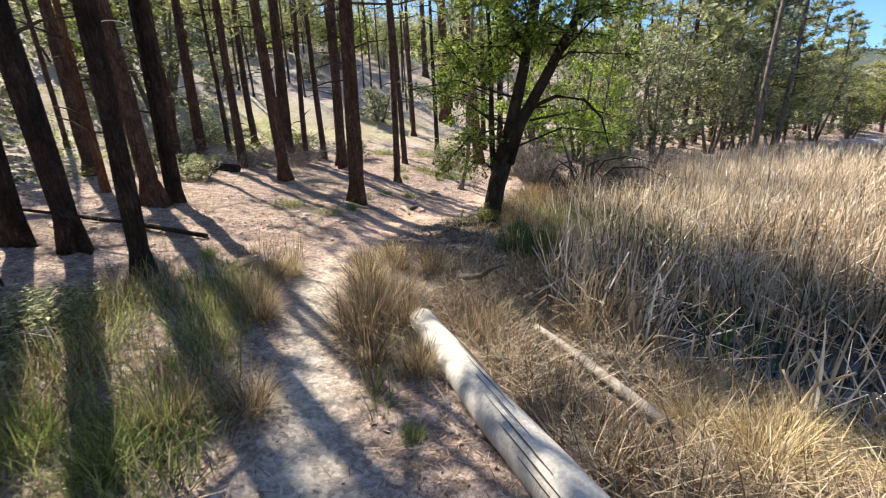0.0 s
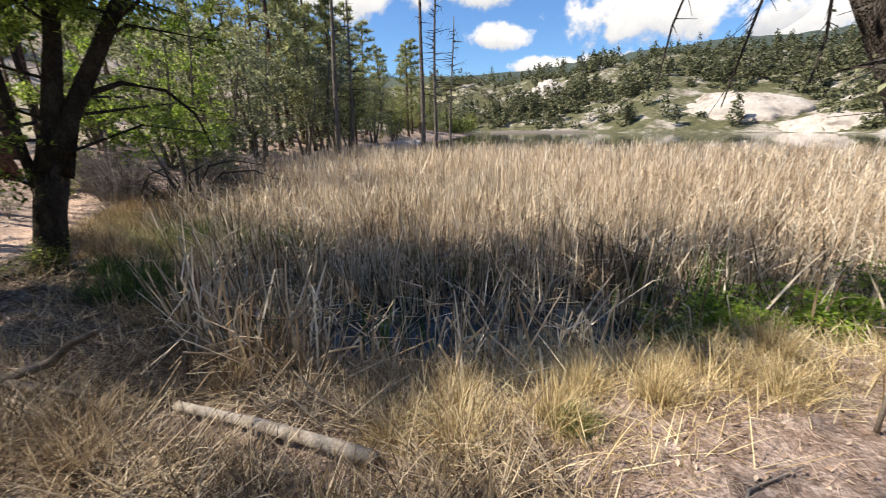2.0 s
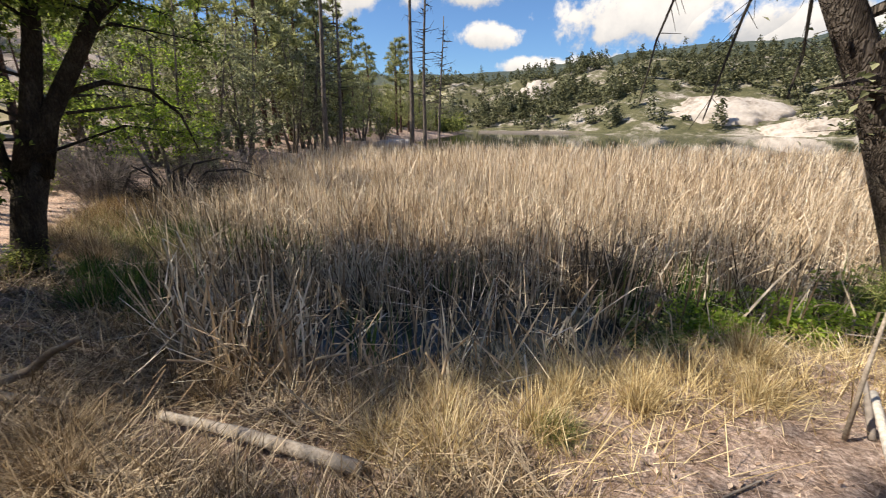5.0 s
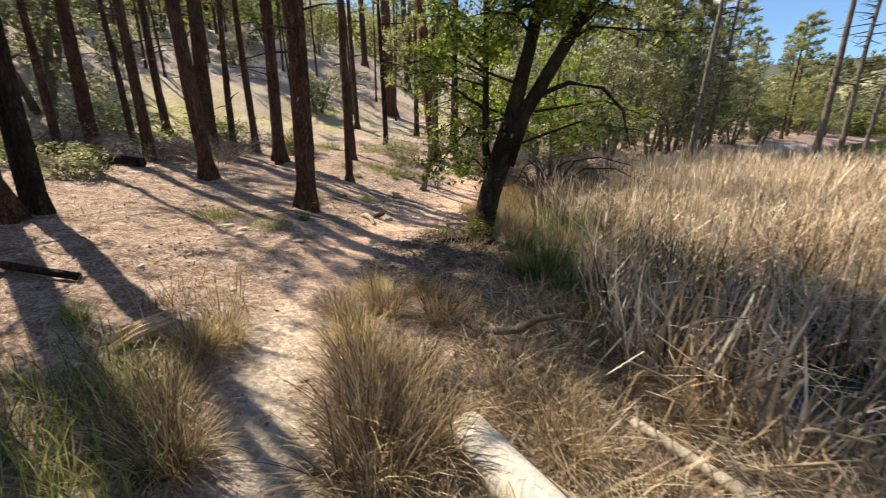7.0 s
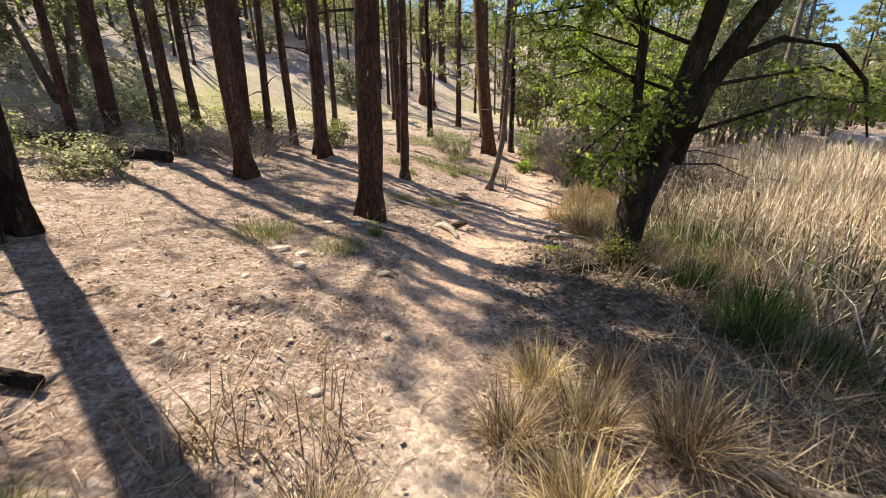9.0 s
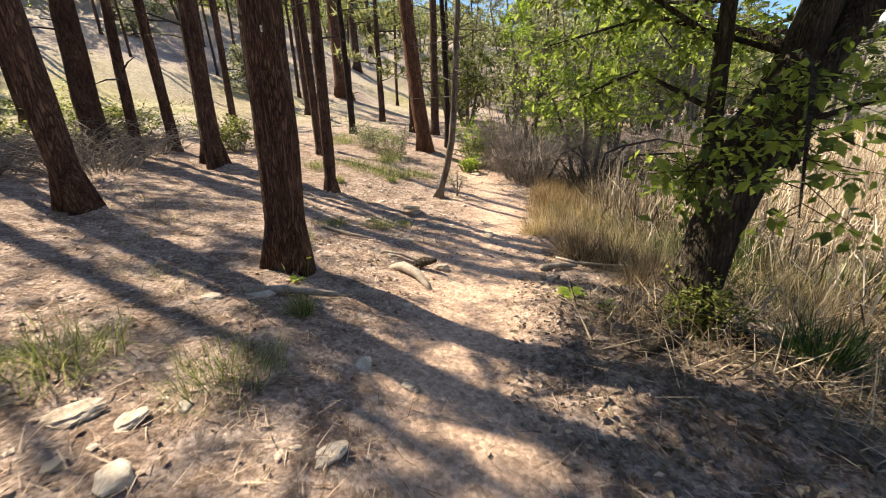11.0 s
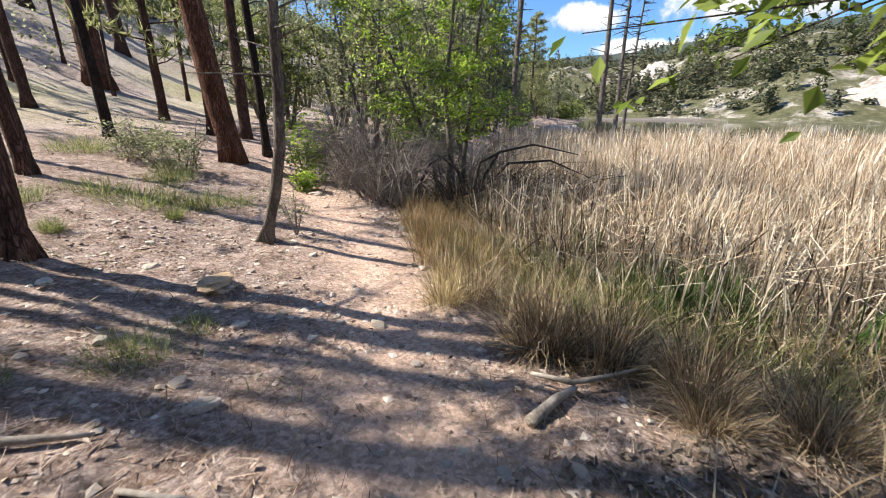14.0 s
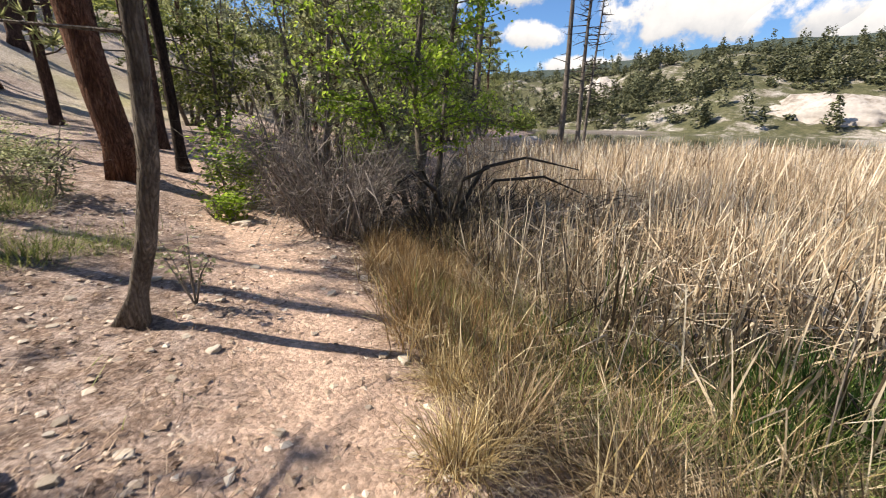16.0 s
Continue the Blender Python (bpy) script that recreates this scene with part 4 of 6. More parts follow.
def undergrowth(name, label, mat, count, box, near, far, size, rise, per, leaf, seed, lift=0.0):
    """Low leafy growth between the trunks, in uneven clumps."""
    r = np.random.default_rng(seed)
    x, y = r.uniform(box[0], box[2], count), r.uniform(box[1], box[3], count)
    d = inland(x, y)
    ok = (d > near) & (d < far) & ((y < 16.5) | (d > 26) | (r.uniform(0, 1, count) < 0.12)) & (r.uniform(0, 1, count) < 0.25 + 0.75 * np.clip(0.5 + wave(x, y, 0.5, seed), 0, 1))
    x, y = x[ok], y[ok]
    n = len(x)
    s, h = r.uniform(*size, n), r.uniform(*rise, n)
    u = r.normal(size=(n, per, 3))
    u /= np.linalg.norm(u, axis=2)[..., None]
    u *= r.uniform(0.2, 1, (n, per, 1)) ** 0.5
    c = np.stack([x[:, None] + u[..., 0] * s[:, None], y[:, None] + u[..., 1] * s[:, None], height(x, y)[:, None] + lift * h[:, None] + np.abs(u[..., 2]) * h[:, None]], -1).reshape(-1, 3)
    v, f = leaves(c, leaf, 0.0, 0.6)
    tagged(new(name, mesh_of(name, v, f, mat)), label, "undergrowth", kind="stuff")


undergrowth("undergrowth", "sunlit yellow-green undergrowth behind the pines", LEAF_OLIVE, 420, (-26, 0, -4, 30), 9.5, 20, (0.4, 0.9), (0.3, 1.0), 130, 0.09, 3)
undergrowth("clearing_herbs", "low sunlit yellow-green herbs in the clearing", LEAF_BRIGHT, 520, (-24, 1, -5, 24), 10, 19, (0.4, 1.0), (0.12, 0.4), 110, 0.06, 12)
undergrowth("undergrowth", "pale grey-green bushes up the wooded slope", LEAF_GREY, 400, (-48, -10, 0, 60), 17, 36, (0.8, 1.7), (1.0, 3.0), 170, 0.17, 4)
undergrowth("undergrowth", "fresh green saplings in the wood", LEAF_BRIGHT, 160, (-40, 0, -2, 50), 13, 32, (0.6, 1.3), (1.5, 4.0), 120, 0.13, 6)
undergrowth("wood_canopy", "thin grey-green foliage among the trunks on the slope", LEAF_GREY, 210, (-40, -6, -2, 50), 18, 36, (0.9, 1.9), (1.2, 2.2), 120, 0.15, 14, 2.2)
# upper foliage in the pale grey leaf, which puts the glare into its colour
undergrowth("wood_canopy", "grey-green foliage of the wood up the slope, pale in place of glare", LEAF_GREY, 560, (-70, -20, 6, 90), 32, 62, (1.4, 2.8), (2.6, 6.5), 170, 0.26, 9, 0.8)


# ---- the bank beyond the lake: woods, bare rock, dam ----
def far_woods():
    r = np.random.default_rng(5)
    az, rad = np.radians(r.uniform(0, 68, 9000)), r.uniform(95, 330, 9000) ** 1.0
    x, y = 5 + rad * np.cos(az), 5 + rad * np.sin(az)
    z = height(x, y)
    cover = np.clip(0.4 + 0.8 * wave(x, y, 0.06, 2.0), 0.12, 1)
    ok = (z > 0.3) & (r.uniform(0, 1, 9000) < cover) & ((inland(x, y) < -5) | (rad > 120)) & ~((np.degrees(az) > 21) & (np.degrees(az) < 42) & (rad < 135) & (rad > 110) & (r.uniform(0, 1, 9000) < 0.8))
    x, y, z = x[ok], y[ok], z[ok]
    tall = r.uniform(0, 1, len(x)) < 0.3
    for name, pick, mat, label, k in (("far_woods", ~tall, FAR_LEAF, "far scrub oaks on the rocky hillside", 60), ("far_pines", tall, FAR_LEAF, "far pines along the rocky ridge", 110)):
        bx, by, bz = x[pick], y[pick], z[pick]
        n = len(bx)
        size = r.uniform(0.9, 2.2, n) if name == "far_woods" else r.uniform(1.3, 2.3, n)
        rise = size * 1.1 if name == "far_woods" else size * r.uniform(2.6, 4.2, n)
        u = r.normal(size=(n, k, 3))
        u /= np.linalg.norm(u, axis=2)[..., None]
        u *= r.uniform(0.35, 1, (n, k, 1)) ** 0.5
        lift = (u[..., 2] * 0.5 + 0.55)
        taper = 1.0 if name == "far_woods" else 1.15 - lift * 0.95
        c = np.stack([bx[:, None] + u[..., 0] * size[:, None] * taper, by[:, None] + u[..., 1] * size[:, None] * taper, bz[:, None] + lift * rise[:, None]], -1).reshape(-1, 3)
        v, f = leaves(c, 0.75, 0.1, 0.8)
        tagged(new(name, mesh_of(name, v, f, mat)), label, "woods", kind="stuff")


far_woods()


def rock_slab(az, rad, wide, deep, tall, seed, name="rock_outcrop"):
    """A bare whaleback of pale granite, cracked and stepped."""
    bm = bmesh.new()
    bmesh.ops.create_icosphere(bm, subdivisions=5, radius=1)
    turn = Euler((0, 0, radians(az))).to_matrix()
    for v in bm.verts:
        q = v.co.copy()
        k = 1 + 0.13 * noise.noise(q * 1.7 + Vector((seed, 0, 0))) + 0.12 * abs(noise.noise(q * 4.3 + Vector((0, seed, 0)))) + 0.07 * noise.noise(q * 11) + 0.03 * noise.noise(q * 27)
        step = 0.05 * math.floor((q.z + 0.2 * q.y) * 6) / 6
        v.co = turn @ Vector((q.x * deep * k, q.y * wide * k, (q.z * k + step) * tall))
    me = bpy.data.meshes.new(name)
    bm.to_mesh(me)
    bm.free()
    me.materials.append(LICHEN)
    me.polygons.foreach_set("use_smooth", [True] * len(me.polygons))
    ob = new(name, me)
    ob.location = (5 + rad * math.cos(radians(az)), 5 + rad * math.sin(radians(az)), -1.5)
    return tagged(ob, "bare pale granite outcrop above the lake", "rock", "rock outcrops")


rock_slab(31.5, 134, 20, 14, 9.6, 1)
rock_slab(22, 122, 12, 10, 5.0, 2)
rock_slab(47, 200, 16, 10, 22, 3)
rock_slab(52, 175, 14, 8, 17, 4)
rock_slab(70.5, 36, 3.2, 2.2, 1.9, 5)

dam = thing("dam", "low dark concrete dam with a rail", "dam", (76, 99, -0.42), kind="structure")
dam.rotation_euler = (0, 0, radians(-36))
b = Build()
b.add([(-14, -0.4, -0.5), (14, -0.4, -0.5), (14, 0.4, -0.5), (-14, 0.4, -0.5), (-14, -0.3, 0.5), (14, -0.3, 0.5), (14, 0.3, 0.5), (-14, 0.3, 0.5)],
      [(0, 1, 5, 4), (1, 2, 6, 5), (2, 3, 7, 6), (3, 0, 4, 7), (4, 5, 6, 7)])
part("wall", b.mesh("dam_wall", STONE), dam)
b = Build()
for i in range(13):
    b.tube([(-13.5 + i * 2.25, 0, 0.45), (-13.5 + i * 2.25, 0, 1.4)], [0.035, 0.035], 5)
b.tube([(-13.5, 0, 1.4), (13.5, 0, 1.4)], [0.035, 0.035], 5)
part("rail", b.mesh("dam_rail", DARK_TWIG), dam)


# ---- reeds ----
def scatter(count, box, keep):
    x, y = rng.uniform(box[0], box[2], count), rng.uniform(box[1], box[3], count)
    ok = keep(x, y, inland(x, y)) > rng.uniform(0, 1, count)
    return x[ok], y[ok]


def stuff(name, label, category, mat, x, y, high, wide, lean, bend, segs=3, sink=0.03, z=None, az=None, laid=0.0):
    n = len(x)
    base = np.stack([x, y, (np.maximum(height(x, y), WATER_Z - 0.25) if z is None else z) - sink], 1)
    v, f = blades(base, rng.uniform(*high, n), rng.uniform(*wide, n), rng.uniform(0, 2 * np.pi, n) if az is None else az, np.abs(rng.normal(laid, lean, n)), rng.uniform(0, 1, n) ** 1.6 * bend, segs)
    return tagged(new(name, mesh_of(name, v, f, mat)), label, category, kind="stuff")


def clump(x, y, s, seed):
    return np.clip(0.5 + 0.9 * wave(x, y, s, seed), 0.03, 1)


def off_trail(x, y):
    return line_distance(TRAIL, x, y)[0]


BRANCH = np.array([(3.7, 5.12), (4.86, 4.06)])
LOG = np.array([(2.72, 4.5), (4.95, 2.6)])


def off_wood(x, y):
    return (line_distance(BRANCH, x, y)[0] > 0.2) * (line_distance(LOG, x, y)[0] > 0.2)


marsh_edge = lambda x, y: np.interp(x, [-5, 6, 12, 20, 30, 44], [40, 40, 38, 34, 26, 12])
near_eye = lambda x, y: np.hypot(x - 3.5, y - 6)


def gap(x, y):
    """How thick the reeds stand: open pools of water between them."""
    keep = np.ones(x.shape)
    for cx, cy, rx, ry in ((5.15, 6.45, 0.55, 0.42), (4.82, 6.1, 0.4, 0.34), (6.5, 6.5, 0.5, 0.36), (7.1, 6.35, 0.45, 0.32), (7.6, 5.65, 0.5, 0.32), (5.7, 5.95, 0.4, 0.22), (6.2, 5.8, 0.4, 0.2)):
        keep *= 1 - np.clip(1.5 - np.hypot((x - cx) / rx, (y - cy) / ry), 0, 1) * 0.95
    return keep


def reed_depth(x, y, d):
    """How far out among the reeds: they also stand on the wet bank beside the driftwood."""
    return d + 0.85 * np.clip(y - 9, 0, 1) * np.clip(17 - y, 0, 1) - 1.35 * np.exp(-((x - 4.0) ** 2 / 0.55 + (y - 6.7) ** 2 / 1.9))


def snapped(name, label, mat, x, y, high, wide, lean, fold, at=(0.35, 0.85), segs=6, sink=0.05):
    """Flat reed leaves, most of them broken over at a sharp fold."""
    n = len(x)
    p = np.stack([x, y, np.maximum(height(x, y), WATER_Z - 0.25) - sink], 1)
    ln, w0 = rng.uniform(*high, n), rng.uniform(*wide, n)
    az, th = rng.uniform(0, 2 * np.pi, n), np.abs(rng.normal(0, lean, n))
    face = az + rng.uniform(0.9, 2.2, n)
    where, turn = rng.uniform(*at, n), rng.uniform(*fold, n) * (rng.uniform(0, 1, n) < 0.75)
    az2 = az + rng.normal(0, 0.9, n)
    sx, sy = np.cos(face), np.sin(face)
    rows = []
    for i in range(segs + 1):
        w = w0 * (1 - 0.7 * (i / segs) ** 2) / 2
        rows += [np.stack([p[:, 0] - sx * w, p[:, 1] - sy * w, p[:, 2]], 1), np.stack([p[:, 0] + sx * w, p[:, 1] + sy * w, p[:, 2] + 0.3 * w], 1)]
        past = (i + 0.5) / segs > where
        t, a = th + 0.12 * i / segs + turn * past, np.where(past, az2, az)
        step = (ln / segs)[:, None]
        p = p + np.stack([np.cos(a) * np.sin(t), np.sin(a) * np.sin(t), np.cos(t)], 1) * step
        p[:, 2] = np.maximum(p[:, 2], WATER_Z + 0.01)
    per = 2 * segs + 2
    v = np.stack(rows, 1).reshape(-1, 3)
    k = np.arange(n) * per
    f = np.concatenate([np.stack([k + 2 * i, k + 2 * i + 1, k + 2 * i + 3, k + 2 * i + 2], 1) for i in range(segs)])
    return tagged(new(name, mesh_of(name, v.tolist(), f.tolist(), mat)), label, "reeds", kind="stuff")


# golden bed out on the water: upright stems, bent and broken ones, and the far bed
x, y = scatter(38000, (1, 3, 22, 24), lambda x, y, d: np.clip((-reed_depth(x, y, d) - 1.9) / 1.2, 0, 1) * (0.1 + 0.9 * clump(x, y, 1.1, 1)) * (y < marsh_edge(x, y)))
stuff("reed_bed", "dense bed of dry golden cattail reeds", "reeds", REED, x, y, (0.4, 1.5), (0.008, 0.022), 0.16, 0.7)
x, y = scatter(42000, (1, 3, 20, 22), lambda x, y, d: (reed_depth(x, y, d) < -1.2) * (0.12 + 0.88 * clump(x, y, 1.7, 11)) * np.where(y < 7.6, gap(x, y), 1) * (y < marsh_edge(x, y)))
snapped("bent_reeds", "bent and snapped golden reed leaves", REED, x, y, (0.5, 1.6), (0.009, 0.022), 0.24, (0.9, 2.7), at=(0.3, 0.9))
x, y = scatter(40000, (4, 8, 46, 42), lambda x, y, d: (d < -0.6) * (near_eye(x, y) > 14) * (y < marsh_edge(x, y)) * (0.12 + 0.88 * clump(x, y, 0.6, 2)))
stuff("reed_bed", "distant bed of dry golden cattail reeds", "reeds", REED, x, y, (0.7, 1.6), (0.02, 0.05), 0.18, 0.9)
x, y = scatter(30000, (4, 8, 40, 40), lambda x, y, d: (d < -0.6) * (near_eye(x, y) > 13) * (y < marsh_edge(x, y)) * (0.12 + 0.88 * clump(x, y, 0.8, 12)))
snapped("bent_reeds", "distant snapped reed leaves", REED, x, y, (1.0, 1.75), (0.026, 0.06), 0.25, (0.9, 2.6), segs=4)
x, y = scatter(42000, (1, 3, 24, 26), lambda x, y, d: (reed_depth(x, y, d) < -0.8) * (0.3 + 0.7 * clump(x, y, 1.4, 31)) * np.where(y < 7.6, gap(x, y), 1) * np.interp(near_eye(x, y), [4, 20], [1, 0.5]))
stuff("reed_mat", "pale mat of fallen reed leaves between the stems", "reeds", REED, x, y, (0.4, 1.1), (0.009, 0.024), 0.25, 0.5, laid=1.15, z=rng.uniform(WATER_Z, WATER_Z + 0.5, len(x)), sink=0)
# broken grey reeds along the water's edge, with open water between
edge_of = lambda x, y, d: (np.interp(reed_depth(x, y, d), [-3.6, -2.8, -1, -0.2, 0.1, 0.3], [0.4, 0.8, 0.8, 0.75, 0.5, 0])
                           * np.where((d > -0.9) & (x > 4.7) & (y < 7), 0.4, 1.0))
x, y = scatter(46000, (1.5, 2.5, 13, 18), lambda x, y, d: edge_of(x, y, d) * (0.06 + 0.8 * clump(x, y, 2.2, 3) ** 1.5) * gap(x, y))
stuff("broken_reeds", "broken weathered grey reeds over dark water", "reeds", REED_GREY, x, y, (0.3, 1.05), (0.010, 0.026), 0.26, 0.9)
x, y = scatter(30000, (1.5, 2.5, 13, 18), lambda x, y, d: edge_of(x, y, d) * (0.1 + 0.8 * clump(x, y, 2.6, 27)) * (0.1 + 0.9 * gap(x, y)))
snapped("broken_reeds", "snapped and folded grey reed leaves", REED_GREY, x, y, (0.5, 1.3), (0.012, 0.028), 0.4, (0.8, 2.6))
x, y = scatter(9000, (1.5, 2.5, 13, 18), lambda x, y, d: (reed_depth(x, y, d) < 0.45) * (reed_depth(x, y, d) > -2.6) * 0.4 * (0.2 + 0.8 * gap(x, y)))
snapped("fallen_reeds", "bent and fallen bleached reed stalks", REED, x, y, (0.5, 1.2), (0.012, 0.03), 0.85, (0.4, 1.4), sink=-0.06)
x, y = scatter(700, (3.1, 5.1, 4.9, 6.9), lambda x, y, d: (reed_depth(x, y, d) < 0.35) * (0.25 + 0.75 * clump(x, y, 2.9, 33)))
snapped("fallen_reeds", "bleached broken reed leaves beside the driftwood", REED, x, y, (0.5, 1.1), (0.014, 0.03), 0.75, (0.4, 1.6), sink=-0.04)
x, y = scatter(26000, (1.5, 2.5, 12, 16), lambda x, y, d: (reed_depth(x, y, d) < -0.1) * (d > -2.2) * (clump(x, y, 1.3, 8) > 0.84) * 0.8 * gap(x, y))
stuff("green_reeds", "young green reeds among the dead ones", "reeds", REED_GREEN, x, y, (0.4, 0.95), (0.012, 0.024), 0.15, 0.4)

# ---- grasses on the banks ----
under_fork = lambda x, y: np.where((y > 6.7) & (x < 2.8), 0.22, 1.0)
bank = lambda d, a, b, c, e: np.interp(d, [a, b, c, e], [0, 1, 1, 0])
x, y = scatter(95000, (4.6, 1.2, 14, 6.2), lambda x, y, d: bank(d, -0.1, 0.2, 1.0, 2.0) * np.clip((x - 4.7) / 0.9, 0, 1) * (0.2 + 0.8 * clump(x, y, 1.7, 4)))
stuff("straw_grass", "matted golden straw-like grass on the bank", "grass", GRASS_GOLD, x, y, (0.2, 0.5), (0.004, 0.010), 0.45, 1.3, laid=1.0, segs=4)
x, y = scatter(30000, (1.0, 3.2, 5.6, 9.4), lambda x, y, d: bank(reed_depth(x, y, d), -0.1, 0.2, 1.9, 2.6) * under_fork(x, y) * (off_trail(x, y) > 0.42) * (0.08 + 0.92 * clump(x, y, 2.1, 5)) * off_wood(x, y))
stuff("brown_grass", "tangled brown dry grass by the water", "grass", GRASS_BROWN, x, y, (0.15, 0.5), (0.004, 0.011), 0.5, 1.6, laid=0.4)
x, y = scatter(60000, (1.0, 3.0, 5.8, 9.4), lambda x, y, d: bank(reed_depth(x, y, d), -0.2, 0.1, 2.0, 2.7) * under_fork(x, y) * (off_trail(x, y) > 0.4) * (0.15 + 0.85 * clump(x, y, 2.7, 25)) * off_wood(x, y))
stuff("matted_grass", "flattened mat of dead grass and reed litter", "grass", THATCH, x, y, (0.2, 0.55), (0.004, 0.013), 0.22, 0.5, laid=1.25, segs=3, sink=-0.01)
for seed, mat, words in ((6, GRASS_BROWN, "tall dry brown bank grass"), (16, GRASS_GOLD, "tall dry golden bank grass")):
    x, y = scatter(46000, (0.3, 9.3, 4.6, 17.5), lambda x, y, d: bank(d, -1.9, -1.2, 0.4, 0.8) * (off_trail(x, y) > 0.55) * (0.02 + 0.5 * clump(x, y, 2.3, seed)) * (0.12 + 1.5 * clump(x, y, 6.1, seed + 3) ** 2))
    stuff("bank_grass", words, "grass", mat, x, y, (0.2, 0.8), (0.004, 0.011), 0.65, 2.2, z=np.maximum(height(x, y), WATER_Z - 0.08))
x, y = scatter(30000, (0.3, 12.0, 4.0, 17.0), lambda x, y, d: bank(d, -0.8, -0.3, 0.3, 0.7) * (off_trail(x, y) > 0.55) * (0.06 + 0.94 * clump(x, y, 1.6, 7)))
stuff("bank_grass", "rust-coloured dry grass beside the trail", "grass", GRASS_RUST, x, y, (0.2, 0.65), (0.004, 0.010), 0.45, 1.6)
x, y = scatter(24000, (0.3, 9.3, 4.5, 16), lambda x, y, d: bank(d, -1.9, -1.2, 0.2, 0.5) * (clump(x, y, 1.5, 9) > 0.62) * (off_trail(x, y) > 0.5))
stuff("green_bank_grass", "green grass growing through the dry stems", "grass", GRASS_GREEN, x, y, (0.2, 0.6), (0.005, 0.011), 0.5, 1.6)
x, y = scatter(26000, (0.3, 9.2, 4.6, 17), lambda x, y, d: bank(d, -1.9, -1.2, 0.3, 0.7) * (off_trail(x, y) > 0.6) * (0.2 + 0.8 * clump(x, y, 3.1, 29)))
stuff("matted_grass", "brown mat of fallen grass beside the trail", "grass", THATCH, x, y, (0.2, 0.55), (0.004, 0.012), 0.22, 0.5, laid=1.2, sink=-0.01, z=np.maximum(height(x, y), WATER_Z) + rng.uniform(0, 0.12, len(x)))
# thin grass on the forest floor, left of the trail and up the slope
x, y = scatter(60000, (-14, -1, 3, 24), lambda x, y, d: (d > 1.5) * (off_trail(x, y) > 0.55) * np.where(clump(x, y, 1.5, 13) > 0.7, 0.45, 0.02) * np.interp(near_eye(x, y), [0, 6, 16], [1, 0.7, 0.35]))
stuff("forest_grass", "sparse green and dry grass on the forest floor", "grass", GRASS_GREEN, x, y, (0.08, 0.26), (0.004, 0.009), 0.6, 1.5)
x, y = scatter(16000, (0.2, 0.8, 3.2, 4.2), lambda x, y, d: (off_trail(x, y) > 0.42) * (d > 2) * (0.05 + 0.8 * clump(x, y, 2.4, 15) ** 2))
stuff("forest_grass", "mixed green and dry grass beside the trail", "grass", GRASS_GREEN, x, y, (0.12, 0.4), (0.005, 0.01), 0.55, 1.5)
x, y = scatter(16000, (0.0, 0.8, 3.2, 5.2), lambda x, y, d: (off_trail(x, y) > 0.38) * (d > 2) * (0.05 + 0.8 * clump(x, y, 2.8, 19) ** 2))
stuff("dry_grass", "dry brown grass beside the trail", "grass", GRASS_BROWN, x, y, (0.12, 0.42), (0.005, 0.01), 0.6, 1.6)
# fallen needles, leaf litter and stone chips
land = lambda x, y, d: np.clip((d - 0.3) / 0.8, 0, 1) * np.interp(near_eye(x, y), [0, 5, 14], [1, 0.8, 0.3])
x, y = scatter(140000, (-9, 0, 9, 19), lambda x, y, d: land(x, y, d) * np.clip(off_trail(x, y) / 0.5, 0.12, 1))
n = len(x)
az = rng.uniform(0, 2 * np.pi, n)
base = np.stack([x, y, height(x, y) + 0.008], 1)
v, f = blades(base, rng.uniform(0.05, 0.16, n), rng.uniform(0.003, 0.007, n), az, np.full(n, 1.5) - rng.uniform(0, 0.2, n), rng.uniform(-0.1, 0.2, n), 2)
tagged(new("fallen_needles", mesh_of("fallen_needles", v, f, LITTER)), "fallen brown pine needles and twigs", "needles", kind="stuff")
x, y = scatter(48000, (-7, 0, 9, 18), lambda x, y, d: land(x, y, d) * (0.15 + 0.85 * clump(x, y, 1.9, 21)) * np.clip(off_trail(x, y) / 0.5, 0.1, 1))
v, f = leaves(np.stack([x, y, height(x, y) + 0.012], 1), 0.048, 0.05, 0.5)
tagged(new("leaf_litter", mesh_of("leaf_litter", v, f, LITTER)), "curled dry leaves on the ground", "leaves", kind="stuff")

# dead leaves in dark brown, which paints in the missing shade beside the trunk
x, y = scatter(9000, (0.5, 6.4, 3.4, 9.8), lambda x, y, d: (d > 0.2) * np.clip(off_trail(x, y) - 0.3, 0, 1) * 0.9)
v, f = leaves(np.stack([x, y, height(x, y) + 0.015], 1), 0.065, 0.0, 0.5)
tagged(new("leaf_litter", mesh_of("leaf_litter", v, f, DRIFT)), "curled dead leaves under the forked tree, coloured dark for the shade there", "leaves", kind="stuff")


